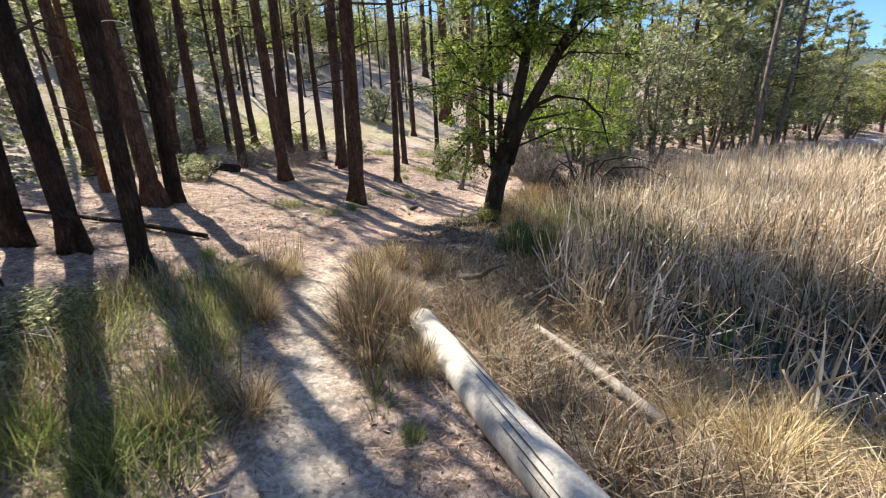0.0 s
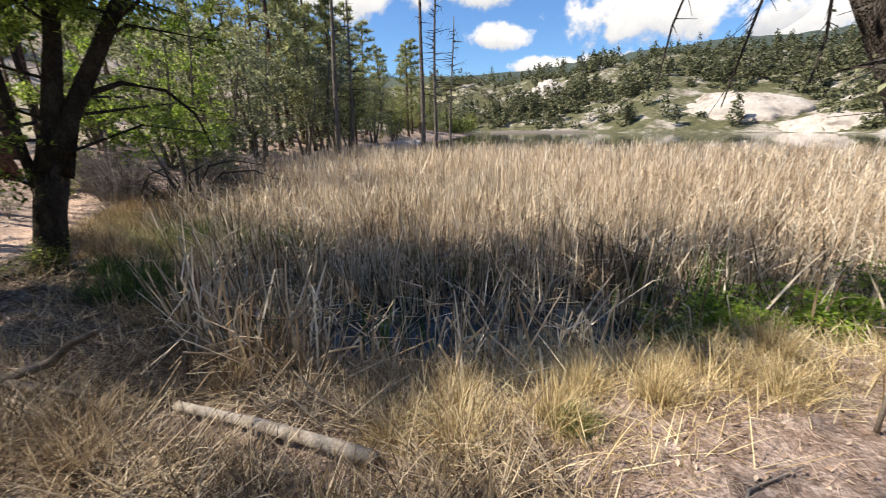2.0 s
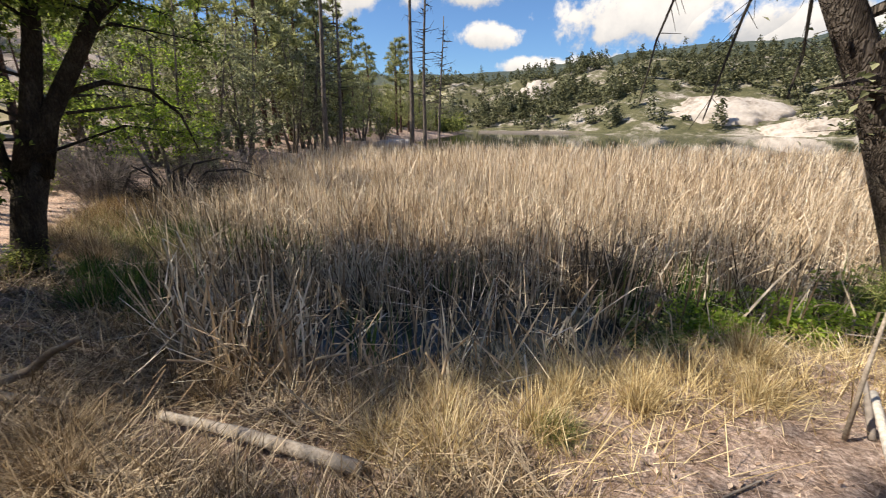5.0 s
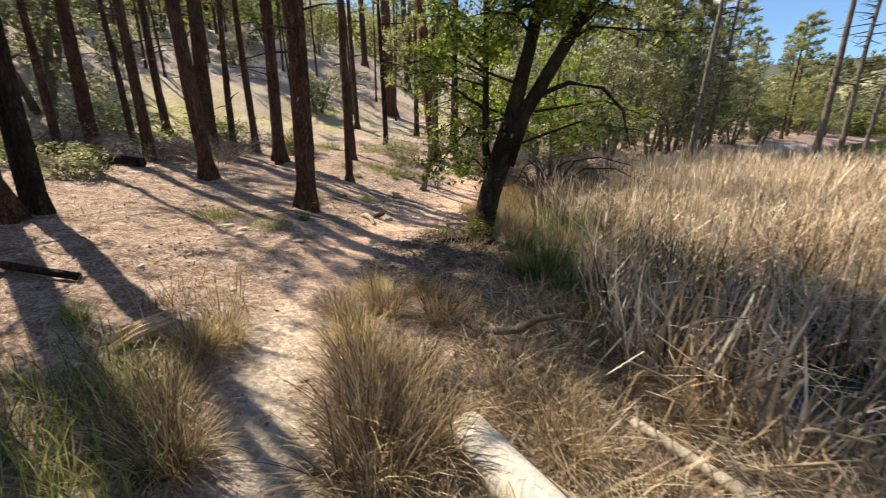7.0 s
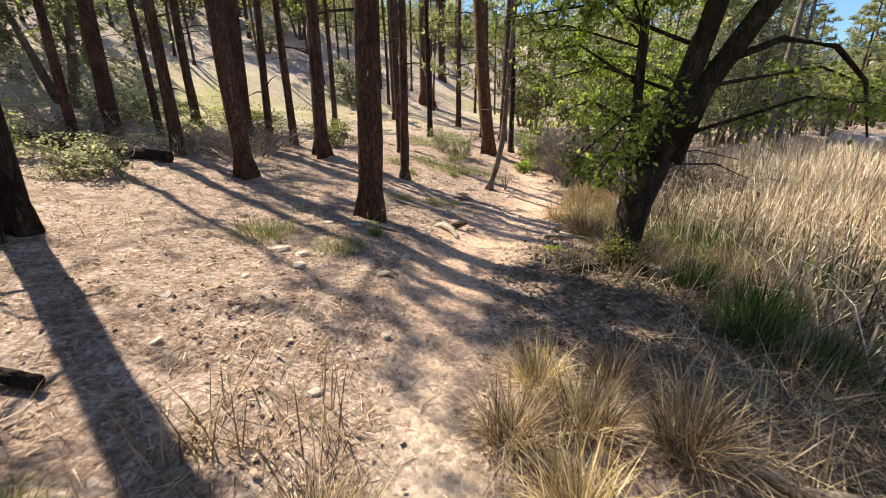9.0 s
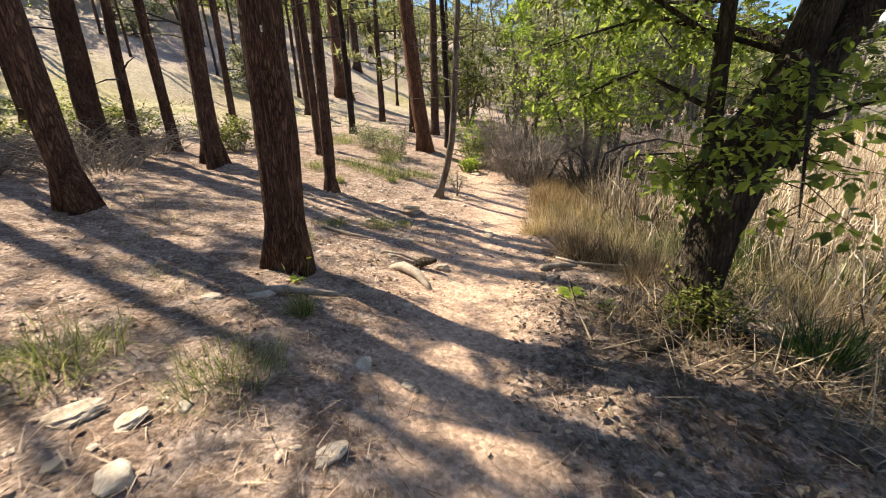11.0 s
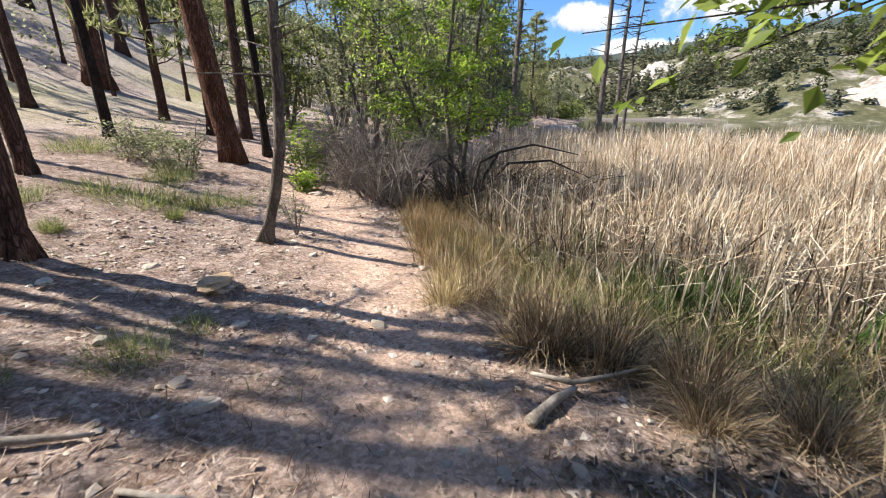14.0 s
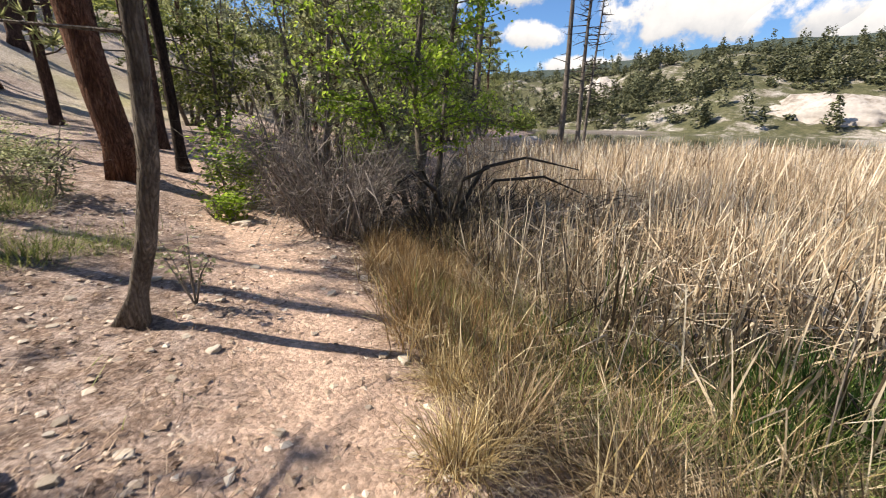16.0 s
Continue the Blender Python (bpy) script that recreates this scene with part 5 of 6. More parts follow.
def chips(count, box, keep, size, name, label):
    x, y = scatter(count, box, keep)
    n = len(x)
    s = rng.uniform(*size, n) * rng.uniform(0.5, 1, n)
    z = height(x, y)
    oct_v = np.array([(1, 0, 0), (0.2, 0.9, 0.1), (-0.9, 0.3, 0), (-0.3, -0.8, 0.1), (0.1, 0.1, 0.4), (0, 0, -0.4)])
    a = rng.uniform(0, 6.28, n)
    jit = rng.uniform(0.65, 1.3, (n, 6, 3))
    q = oct_v[None] * jit * s[:, None, None]
    vx = q[..., 0] * np.cos(a)[:, None] - q[..., 1] * np.sin(a)[:, None] + x[:, None]
    vy = q[..., 0] * np.sin(a)[:, None] + q[..., 1] * np.cos(a)[:, None] + y[:, None]
    v = np.stack([vx, vy, q[..., 2] + z[:, None]], -1).reshape(-1, 3)
    k = (np.arange(n) * 6)[:, None]
    tri = np.array([(0, 1, 4), (1, 2, 4), (2, 3, 4), (3, 0, 4), (1, 0, 5), (2, 1, 5), (3, 2, 5), (0, 3, 5)])
    f = (k[:, :, None] + tri[None]).reshape(-1, 3)
    tagged(new(name, mesh_of(name, v.tolist(), f.tolist(), SCREE)), label, "stones", kind="stuff")


chips(5200, (-3, 9, 1.6, 17), lambda x, y, d: (d > 0.5) * (0.15 + 0.85 * clump(x, y, 1.4, 23)) * np.clip((y - 8.5) / 3, 0.1, 1), (0.012, 0.05), "stone_chips", "pale stone chips strewn on the trail")
chips(1600, (-4, 1, 5, 10), lambda x, y, d: (d > 0.8) * 0.5, (0.008, 0.03), "stone_chips", "small pebbles on the forest floor")


# ---- single things, from the first bend of the trail on ----
def pole(name, label, category, pts, radii, mat, sides=10, rough=0.08, group=""):
    """One log, limb or stick through world points; its origin is at the first point."""
    o = Vector(pts[0])
    b = Build()
    fine, fr = [], []
    for (p, q), (r0, r1) in zip(zip(pts[:-1], pts[1:]), zip(radii[:-1], radii[1:])):
        for i in range(4):
            fine.append(Vector(p).lerp(Vector(q), i / 4) - o)
            fr.append(r0 + (r1 - r0) * i / 4)
    fine.append(Vector(pts[-1]) - o)
    fr.append(radii[-1])
    b.tube(fine, fr, sides, rough, seed=len(bpy.data.objects) % 17)
    ob = new(name, b.mesh(name, mat, True))
    ob.location = o
    return tagged(ob, label, category, group)


def g(x, y, lift=0.0):
    return tuple(on_ground(x, y, lift))


log_axis = [(2.72, 4.5), (3.2, 4.09), (3.8, 3.58), (4.35, 3.12), (4.95, 2.6)]
ob = pole("fallen_log", "long weathered pale log lying beside the trail", "log", [g(x, y, 0.1) for x, y in log_axis], [0.118, 0.13, 0.14, 0.145, 0.15], WEATHERED, 20, 0.05)
b = Build()
for i in range(9):
    a, s = 0.35 * i - 1.2, 0.1 + 0.08 * i
    p, q = Vector(g(*log_axis[0], 0.1)), Vector(g(*log_axis[-1], 0.1))
    d = (q - p).normalized()
    side, up = d.cross(Vector((0, 0, 1))).normalized(), Vector((0, 0, 1))
    o = p.lerp(q, s) + (side * math.sin(a) + up * math.cos(a)) * 0.128
    b.tube([o - p, o - p + d * 0.35, o - p + d * 0.7], [0.002, 0.005, 0.002], 4)
part("crack", b.mesh("log_cracks", DARK_TWIG), ob, "dark drying cracks", "stuff")
pole("fallen_pole", "thin pale fallen branch in the dry grass", "branch", [g(3.7, 5.12, 0.08), g(4.2, 4.7, 0.09), g(4.86, 4.06, 0.08)], [0.032, 0.042, 0.046], STICK_WOOD)
pole("drift_branch", "crooked dead branch with a pale broken tip", "branch", [g(2.5, 5.75, 0.08), g(2.85, 5.72, 0.2), g(3.0, 5.7, 0.38), g(3.2, 5.66, 0.5)], [0.04, 0.036, 0.028, 0.018], DRIFT)
pole("drift_branch", "dark dead branch lying in the grass", "branch", [g(2.35, 5.9, 0.06), g(2.75, 5.6, 0.08), g(3.2, 5.35, 0.1)], [0.04, 0.036, 0.025], DRIFT)
pole("fallen_limb", "dark burnt limb lying under the pines", "branch", [g(-0.62, 4.62, 0.05), g(-1.4, 4.42, 0.06), g(-2.4, 4.0, 0.07), g(-3.4, 3.7, 0.08)], [0.034, 0.032, 0.026, 0.018], CHAR_BARK)
pole("fallen_limb", "dark fallen trunk at the edge of the clearing", "branch", [g(-6.2, 9.4, 0.1), g(-8.0, 8.6, 0.12), g(-10.5, 8.4, 0.12)], [0.11, 0.1, 0.08], CHAR_BARK)
pole("pale_stick", "pale barkless stick on the needles", "stick", [g(-1.42, 8.1, 0.03), g(-1.2, 8.25, 0.05), g(-0.86, 8.42, 0.03)], [0.022, 0.034, 0.02], STICK_WOOD)
pole("pale_stick", "forked pale driftwood stick by the reeds", "stick", [g(0.78, 10.08, 0.03), g(1.0, 10.22, 0.05), g(1.2, 10.34, 0.05)], [0.035, 0.03, 0.02], STICK_WOOD, group="crossed sticks")
pole("pale_stick", "thin dead stick across another", "stick", [g(0.98, 10.5, 0.06), g(1.2, 10.36, 0.08), g(1.5, 10.4, 0.09), g(1.85, 10.46, 0.12)], [0.014, 0.02, 0.014, 0.008], STICK_WOOD, group="crossed sticks")
pole("pale_stick", "thin grey stick beside the trail", "stick", [g(0.85, 11.0, 0.03), g(1.25, 10.85, 0.06)], [0.012, 0.008], STICK_WOOD)
pole("exposed_root", "pale curved root across the trail's edge", "root", [g(-0.78, 9.5, 0.0), g(-0.62, 9.42, 0.07), g(-0.45, 9.3, 0.06), g(-0.28, 9.12, 0.0)], [0.03, 0.05, 0.045, 0.02], STICK_WOOD)
pole("exposed_root", "dark stub of a root beside a stone", "root", [g(-0.56, 9.68, 0.02), g(-0.45, 9.66, 0.1), g(-0.32, 9.6, 0.14)], [0.05, 0.052, 0.02], OAK_BARK)
pole("exposed_root", "dark root of the forked tree above the bank", "root", [g(1.75, 8.7, 0.03), g(1.6, 8.35, 0.04), g(1.42, 8.2, 0.05), g(1.15, 8.1, -0.03)], [0.05, 0.045, 0.04, 0.02], OAK_BARK)
pole("exposed_root", "thin dark root running down the bank", "root", [g(1.95, 8.65, 0.1), g(2.2, 8.3, 0.06), g(2.35, 8.0, -0.03)], [0.06, 0.045, 0.02], OAK_BARK)
pole("pale_stick", "long thin stick on the needles", "stick", [g(-1.0, 9.9, 0.02), g(-0.75, 9.8, 0.04), g(-0.45, 9.75, 0.02)], [0.012, 0.015, 0.008], STICK_WOOD)
pole("pale_stick", "short dead stick under the pine", "stick", [g(-1.9, 10.3, 0.02), g(-1.5, 10.15, 0.04), g(-1.2, 10.2, 0.02)], [0.02, 0.022, 0.01], STICK_WOOD)
pole("leaning_stick", "pale splintered pole leaning on the bank", "stick", [g(7.95, 2.98, 0.3), g(7.4, 2.68, 0.17), g(6.85, 2.3, 0.02)], [0.022, 0.026, 0.024], WEATHERED)
pole("leaning_stick", "dark stub of a dead stem", "stick", [g(8.0, 3.05, 0.36), g(7.95, 2.98, 0.2), g(7.9, 2.9, 0.0)], [0.012, 0.02, 0.022], DEAD_TWIG)
for pts in ([(6.3, 2.9), (6.55, 3.02), (7.0, 3.0)], [(6.2, 2.6), (6.5, 2.75)], [(5.6, 3.1), (6.0, 3.2)], [(5.9, 2.75), (6.2, 2.9)], [(7.4, 3.3), (7.9, 3.2)], [(8.7, 3.5), (9.3, 3.7)]):
    pole("dead_twig", "thin pale twig on the reddish litter", "twig", [g(x, y, 0.012) for x, y in pts], [0.008] * (len(pts) - 1) + [0.004], STICK_WOOD, 6, group="twigs on the bank")


def boulder(x, y, size, flat, seed, label, category="stone", mat=STONE, name="stone"):
    bm = bmesh.new()
    bmesh.ops.create_icosphere(bm, subdivisions=3, radius=1)
    size *= 0.8
    for v in bm.verts:
        q = v.co
        k = 1 + 0.2 * abs(noise.noise(q * 2.6 + Vector((0, 0, seed)))) + 0.36 * noise.noise(q * 1.3 + Vector((seed, 0, 0))) + 0.12 * noise.noise(q * 3.7 + Vector((0, seed, 0)))
        v.co = Vector((q.x * size * k * 1.2, q.y * size * k * 0.8, max(-0.5, min(0.75, q.z * k)) * size * flat))
    me = bpy.data.meshes.new(name)
    bm.to_mesh(me)
    bm.free()
    me.materials.append(mat)
    ob = new(name, me)
    ob.matrix_basis = pose(x, y, g(x, y)[2] + size * flat * 0.25, 0, 0, seed * 47)
    return tagged(ob, label, category, "stones by the trail")


for i, (x, y, s, fl) in enumerate(((-1.28, 6.75, 0.11, 0.35), (-1.05, 6.8, 0.07, 0.4), (-0.86, 6.55, 0.085, 0.45), (-0.28, 9.72, 0.075, 0.95), (-0.2, 6.85, 0.075, 0.35), (-0.35, 7.6, 0.07, 0.4), (-0.05, 7.5, 0.06, 0.5),
                                   (-1.6, 7.95, 0.08, 0.5), (-1.35, 8.15, 0.14, 0.35), (5.95, 2.45, 0.06, 0.7), (-1.2, 12.02, 0.14, 0.35), (-0.85, 10.4, 0.08, 0.4), (-1.9, 12.6, 0.1, 0.4),
                                   (-2.3, 11.9, 0.08, 0.4), (-0.7, 12.2, 0.05, 0.5), (-0.9, 11.4, 0.06, 0.5), (-0.35, 11.7, 0.05, 0.5), (-0.7, 13.5, 0.06, 0.5), (-0.6, 16.6, 0.14, 0.5), (0.62, 13.0, 0.05, 0.7), (0.74, 12.9, 0.06, 0.6))):
    boulder(x, y, s, fl, i + 1, "pale rough stone half sunk in the ground")
boulder(-1.2, 12.02, 0.17, 0.3, 40, "curled slab of brown bark on the ground", "bark", CUT_WOOD, "bark_slab").location.z += 0.06

# split length of wood in the tuft beside the trail
b = Build()
rr = random.Random(9)
for i in range(9):
    o = Vector((0.022 * i - 0.09, rr.uniform(-0.06, 0.06), 0.03 + 0.02 * rr.random()))
    b.tube([o + Vector((0, -0.2 + rr.uniform(-0.06, 0.06), 0)), o + Vector((0.01, 0, 0.03)), o + Vector((0.02, 0.1, 0.03)), o + Vector((0.02, 0.22 + rr.uniform(-0.12, 0.08), 0.01))], [0.012, 0.022, 0.02, 0.004], 5, 0.35, seed=i)
chunk = new("split_wood", b.mesh("split_wood", CUT_WOOD))
chunk.matrix_basis = pose(0.5, 4.28, g(0.5, 4.28)[2] + 0.03, 14, 8, -22) @ Matrix.Scale(0.9, 4)
tagged(chunk, "splintered pale chunk of rotten wood", "wood", kind="stuff")


# ---- tufts ----
def tuft_kind(count, high, wide, spread, mat, lean, bend):
    a, r = rng.uniform(0, 2 * np.pi, count), spread * rng.uniform(0, 1, count) ** 0.7
    base = np.stack([r * np.cos(a), r * np.sin(a), np.full(count, -0.03)], 1)
    v, f = blades(base, high * (0.3 + 0.7 * rng.uniform(0, 1, count) ** 0.7), rng.uniform(*wide, count), a + rng.normal(0, 1.0, count), np.abs(rng.normal(lean * 0.4, lean, count)), rng.uniform(0, 1, count) ** 1.5 * bend, 4)
    return mesh_of("tuft", v, f, mat)


TUFTS = {"brown": tuft_kind(520, 0.68, (0.0035, 0.010), 0.17, GRASS_BROWN, 0.55, 2.6), "gold": tuft_kind(520, 0.6, (0.0035, 0.010), 0.18, GRASS_GOLD, 0.6, 2.6),
         "rust": tuft_kind(600, 0.6, (0.003, 0.007), 0.15, GRASS_RUST, 0.35, 1.8), "green": tuft_kind(420, 0.4, (0.004, 0.008), 0.14, GRASS_GREEN, 0.5, 1.8),
         "sedge": tuft_kind(420, 0.5, (0.005, 0.010), 0.2, REED_GREEN, 0.35, 1.4),
         "low": tuft_kind(520, 0.3, (0.003, 0.007), 0.34, GRASS_GREEN, 0.6, 1.8)}
TUFT_WORDS = {"brown": "brown tussock of dry bunchgrass", "gold": "golden tussock of dry bunchgrass", "rust": "rust-coloured tussock of dry grass", "green": "tuft of fresh green grass", "sedge": "dark green tuft of sedge among the reeds", "low": "low spreading patch of olive grass"}


def tuft(kind, x, y, size):
    ob = new("grass_tuft", TUFTS[kind])
    ob.matrix_basis = Matrix.LocRotScale(on_ground(x, y), Euler((0, 0, x * 7 + y * 3)), (size, size, size))
    tagged(ob, TUFT_WORDS[kind], "grass tuft", "grass tussocks")


for kind, spots in (("brown", ((2.36, 4.05, 1.1), (2.15, 4.4, 1.05), (2.55, 4.35, 0.9), (1.9, 4.75, 0.95), (2.2, 4.9, 0.9), (1.5, 3.65, 0.75), (1.2, 3.9, 0.7), (2.5, 2.75, 0.6), (2.7, 3.75, 0.7), (3.1, 3.8, 0.6),
                               (3.3, 4.6, 0.6), (2.3, 2.4, 0.6), (1.35, 10.9, 1.1), (1.7, 10.7, 1.15), (2.0, 10.2, 1.0), (1.5, 11.5, 1.0), (1.1, 12.0, 0.9), (2.3, 9.7, 0.9), (1.2, 11.0, 0.8), (3.2, 5.0, 0.7),
                               (1.6, 5.8, 0.8), (1.75, 6.4, 0.6), (2.1, 5.9, 0.85), (1.25, 5.5, 0.65), (1.75, 9.9, 0.7), (0.78, 4.62, 0.55), (0.95, 4.3, 0.5), (4.0, 5.3, 0.5))),
                    ("gold", ((1.3, 6.1, 0.7), (1.6, 5.2, 0.75), (5.4, 4.0, 0.75), (6.1, 4.0, 0.8), (5.0, 4.3, 0.65), (7.0, 3.9, 0.7),
                              (7.8, 3.5, 0.7), (6.6, 4.3, 0.7), (8.4, 3.9, 0.7), (0.75, 11.85, 0.8), (0.95, 12.5, 0.7), (9.2, 3.0, 0.7), (5.6, 4.5, 0.7), (0.86, 4.38, 0.6), (0.9, 4.6, 0.55), (8.9, 4.3, 0.7))),
                    ("rust", ((1.1, 14.2, 0.9), (1.3, 14.7, 1.0), (1.25, 15.2, 1.0), (0.95, 14.9, 0.8), (1.5, 14.3, 1.0), (1.0, 13.5, 0.8), (1.3, 13.0, 0.9), (1.1, 15.6, 0.8), (1.6, 13.6, 0.9))),
                    ("green", ((2.27, 2.2, 0.8), (2.0, 1.9, 0.9), (2.45, 2.0, 0.7), (3.45, 3.15, 0.4), (1.75, 12.4, 1.2), (1.9, 11.7, 1.3), (2.5, 11.4, 1.5), (2.9, 11.7, 1.6), (6.15, 3.85, 0.7), (-0.95, 8.0, 0.5), (0.0, 4.2, 0.5),
                               (2.4, 12.0, 1.2), (-2.2, 14.2, 0.6), (-3.0, 13.3, 0.6))),
                    ("sedge", ((2.93, 11.6, 1.5), (3.3, 11.5, 1.6), (2.6, 11.45, 1.2), (3.15, 11.2, 1.5), (3.6, 11.8, 1.5), (2.4, 12.3, 1.0), (2.2, 13.2, 0.9), (3.0, 8.0, 1.2), (2.75, 7.5, 1.1), (3.2, 7.3, 1.0), (3.5, 6.9, 0.9), (2.5, 8.4, 0.9))),
                    ("low", ((-2.8, 14.8, 1.4), (-2.2, 14.9, 1.2), (-3.4, 15.0, 1.2), (-1.8, 15.3, 0.9), (-1.9, 9.6, 0.6), (-1.4, 10.9, 0.7), (-0.9, 7.2, 0.8), (-1.7, 7.0, 0.9), (0.9, 2.6, 1.2), (1.3, 2.2, 1.2), (1.6, 3.0, 0.9),
                             (-2.9, 16.2, 1.2), (-3.9, 14.3, 1.0), (-1.2, 11.4, 0.5), (-1.9, 10.5, 0.6), (-5.0, 18, 1.6), (-6.5, 17, 1.6), (-4.4, 19.5, 1.6)))):
    for x, y, s in spots:
        tuft(kind, x, y, s)


# ---- brush, shrubs and small plants ----
def brush(name, label, x, y, wide, tall, count, mat, seed, arch=0.5):
    """A tangle of thin dead stems that arch outwards."""
    ob = thing(name, label, "brush", on_ground(x, y))
    r = random.Random(seed)
    b = Build()
    for i in range(count):
        a, s = r.uniform(0, 6.28), wide * r.random() ** 0.6
        p = Vector((s * 0.5 * math.cos(a), s * 0.5 * math.sin(a), -0.05))
        a += r.gauss(0, 0.7)
        top = p + Vector((math.cos(a) * wide * r.uniform(0.2, 0.8), math.sin(a) * wide * r.uniform(0.2, 0.8), tall * r.uniform(0.35, 1.05)))
        end = top + Vector((math.cos(a) * wide * 0.4, math.sin(a) * wide * 0.4, -tall * arch * r.uniform(-0.3, 0.9)))
        k = r.uniform(0.004, 0.013)
        b.tube([p, p.lerp(top, 0.6) + Vector((r.gauss(0, 0.05), r.gauss(0, 0.05), 0.1 * tall)), top, end], [k, k * 0.8, k * 0.55, 0.002], 4, cap=False)
        for _ in range(6):
            o = p.lerp(top, r.uniform(0.3, 1))
            e = o + Vector((r.gauss(0, 1), r.gauss(0, 1), r.gauss(0.3, 0.7))) * 0.22 * tall
            b.tube([o, e], [k * 0.45, 0.0015], 3, cap=False)
    part("stem", b.mesh("brush_stems", mat), ob, kind="stuff")
    return ob


def shrub(x, y, wide, tall, mat, label, seed, count=1400, leaf=0.05):
    ob = brush("shrub", label, x, y, wide * 0.8, tall * 0.9, 16, DEAD_TWIG, seed, 0.2)
    r = random.Random(seed + 1)
    pts = []
    for i in range(int(count * 1.5)):
        a, s, h = r.uniform(0, 6.28), wide * r.random() ** 0.5 * 0.75, r.random() ** 0.7
        lobe = 0.75 + 0.35 * math.sin(3 * a + seed) * math.cos(5 * h + seed)
        pts.append(Vector((s * math.cos(a) * lobe, s * math.sin(a) * lobe, tall * h * (1 - 0.5 * (s / wide) ** 2) * lobe)))
    c = Build()
    c.add(*leaves(pts, leaf * 1.35, 0.0))
    part("foliage", c.mesh("shrub_leaves", mat), ob, kind="stuff")
    return tagged(ob, category="shrub")


brush("dead_brush", "grey tangle of dead brush beside the trail", 0.75, 16.4, 1.0, 1.4, 190, DEAD_TWIG, 1)
brush("dead_brush", "dark heap of dead branches over the reeds", 2.4, 16.3, 1.5, 1.1, 150, DARK_TWIG, 2)
brush("dead_brush", "dark heap of arching dead branches", 3.6, 16.6, 1.7, 1.0, 120, DARK_TWIG, 3, 0.9)
brush("dead_brush", "bleached dead twigs above the reeds", 2.65, 14.7, 0.6, 1.0, 26, DEAD_TWIG, 4, 0.1)
brush("dead_brush", "grey dead twigs under the young tree", 0.2, 17.3, 0.9, 1.9, 80, DEAD_TWIG, 5, 0.3)
brush("dead_brush", "dark dead clump among the reeds", 8.7, 6.0, 0.5, 1.1, 60, DARK_TWIG, 6)
brush("dead_brush", "low dry undergrowth at the clearing's edge", -6.2, 11.2, 1.2, 0.6, 90, DEAD_TWIG, 7)
brush("dead_brush", "low dry undergrowth under the pines", -8.0, 12.0, 1.3, 0.7, 90, DEAD_TWIG, 8)
brush("dead_brush", "low dry undergrowth under the pines", -9.6, 9.6, 1.3, 0.7, 90, DEAD_TWIG, 9)
for k, (bx, by) in enumerate(((-7.0, 10.2), (-8.8, 9.5), (-9.2, 8.6), (-7.3, 13.4), (-7.0, 11.8))):
    brush("dead_brush", "low dry twigs along the clearing's edge", bx, by, 1.0, 0.55, 70, DEAD_TWIG, 50 + k)
brush("dead_brush", "grey thicket at the foot of the slope", 3.4, 20.5, 1.8, 1.4, 120, DEAD_TWIG, 10)
brush("dead_brush", "dark thicket on the bank behind the grey tree", 12.4, 2.2, 1.6, 2.2, 140, DARK_TWIG, 11)
shrub(-0.75, 17.9, 0.9, 1.5, LEAF_BRIGHT, "green leafy shrub at the edge of the wood", 21, 1500, 0.06)
shrub(-0.8, 16.9, 0.4, 0.5, LEAF_BRIGHT, "small bright green shrub", 22, 500, 0.05)
shrub(-3.0, 17.0, 0.8, 1.0, LEAF_GREY, "grey-leaved shrub on the slope", 23, 1200, 0.045)
shrub(-3.9, 17.6, 0.7, 0.8, LEAF_GREY, "grey-leaved shrub on the slope", 24, 900, 0.045)
shrub(0.6, 2.3, 0.8, 0.4, LEAF_GREY, "low grey-green bush by the charred trunks", 25, 1500, 0.035)
shrub(1.2, 1.6, 0.7, 0.35, LEAF_GREY, "low grey-green bush beside the trail", 26, 1200, 0.035)
shrub(10.4, 2.6, 0.9, 0.75, LEAF, "green leafy bush on the bank", 27, 1800, 0.05)
shrub(9.5, 2.2, 0.5, 0.5, LEAF, "green leafy bush on the bank", 28, 900, 0.05)
shrub(9.0, 4.6, 0.8, 0.55, LEAF_BRIGHT, "fresh green bush at the water's edge", 29, 1300, 0.05)
shrub(10.1, 4.3, 1.0, 0.6, LEAF_BRIGHT, "spreading green bush at the water's edge", 41, 1700, 0.05)
shrub(11.3, 3.9, 1.1, 0.8, LEAF, "spreading green bush at the water's edge", 42, 1600, 0.055)
shrub(8.3, 4.75, 0.6, 0.35, GRASS_GREEN, "low green plants at the water's edge", 30, 900, 0.05)
shrub(12.2, 1.5, 1.3, 1.8, LEAF_GREY, "grey-green bush behind the leaning tree", 31, 2200, 0.06)
shrub(1.85, 8.65, 0.42, 0.6, LEAF_OLIVE, "leafy suckers at the forked tree's foot", 32, 1300, 0.03)
shrub(-6.4, 14.8, 1.0, 0.9, LEAF_OLIVE, "yellow-green shrub at the clearing's edge", 34, 1300, 0.06)
shrub(-9.2, 14.5, 1.4, 1.1, LEAF_OLIVE, "yellow-green shrub at the clearing's edge", 35, 1500, 0.07)
shrub(-11.5, 12.0, 1.6, 1.4, LEAF_GREY, "grey-green shrub under the pines", 36, 1700, 0.07)
shrub(-5.5, 7.6, 0.9, 0.7, LEAF_GREY, "grey-green shrub behind the charred trunks", 37, 1300, 0.05)
shrub(-7.5, 7.4, 1.0, 1.0, LEAF_GREY, "grey-green shrub behind the charred trunks", 38, 1300, 0.05)
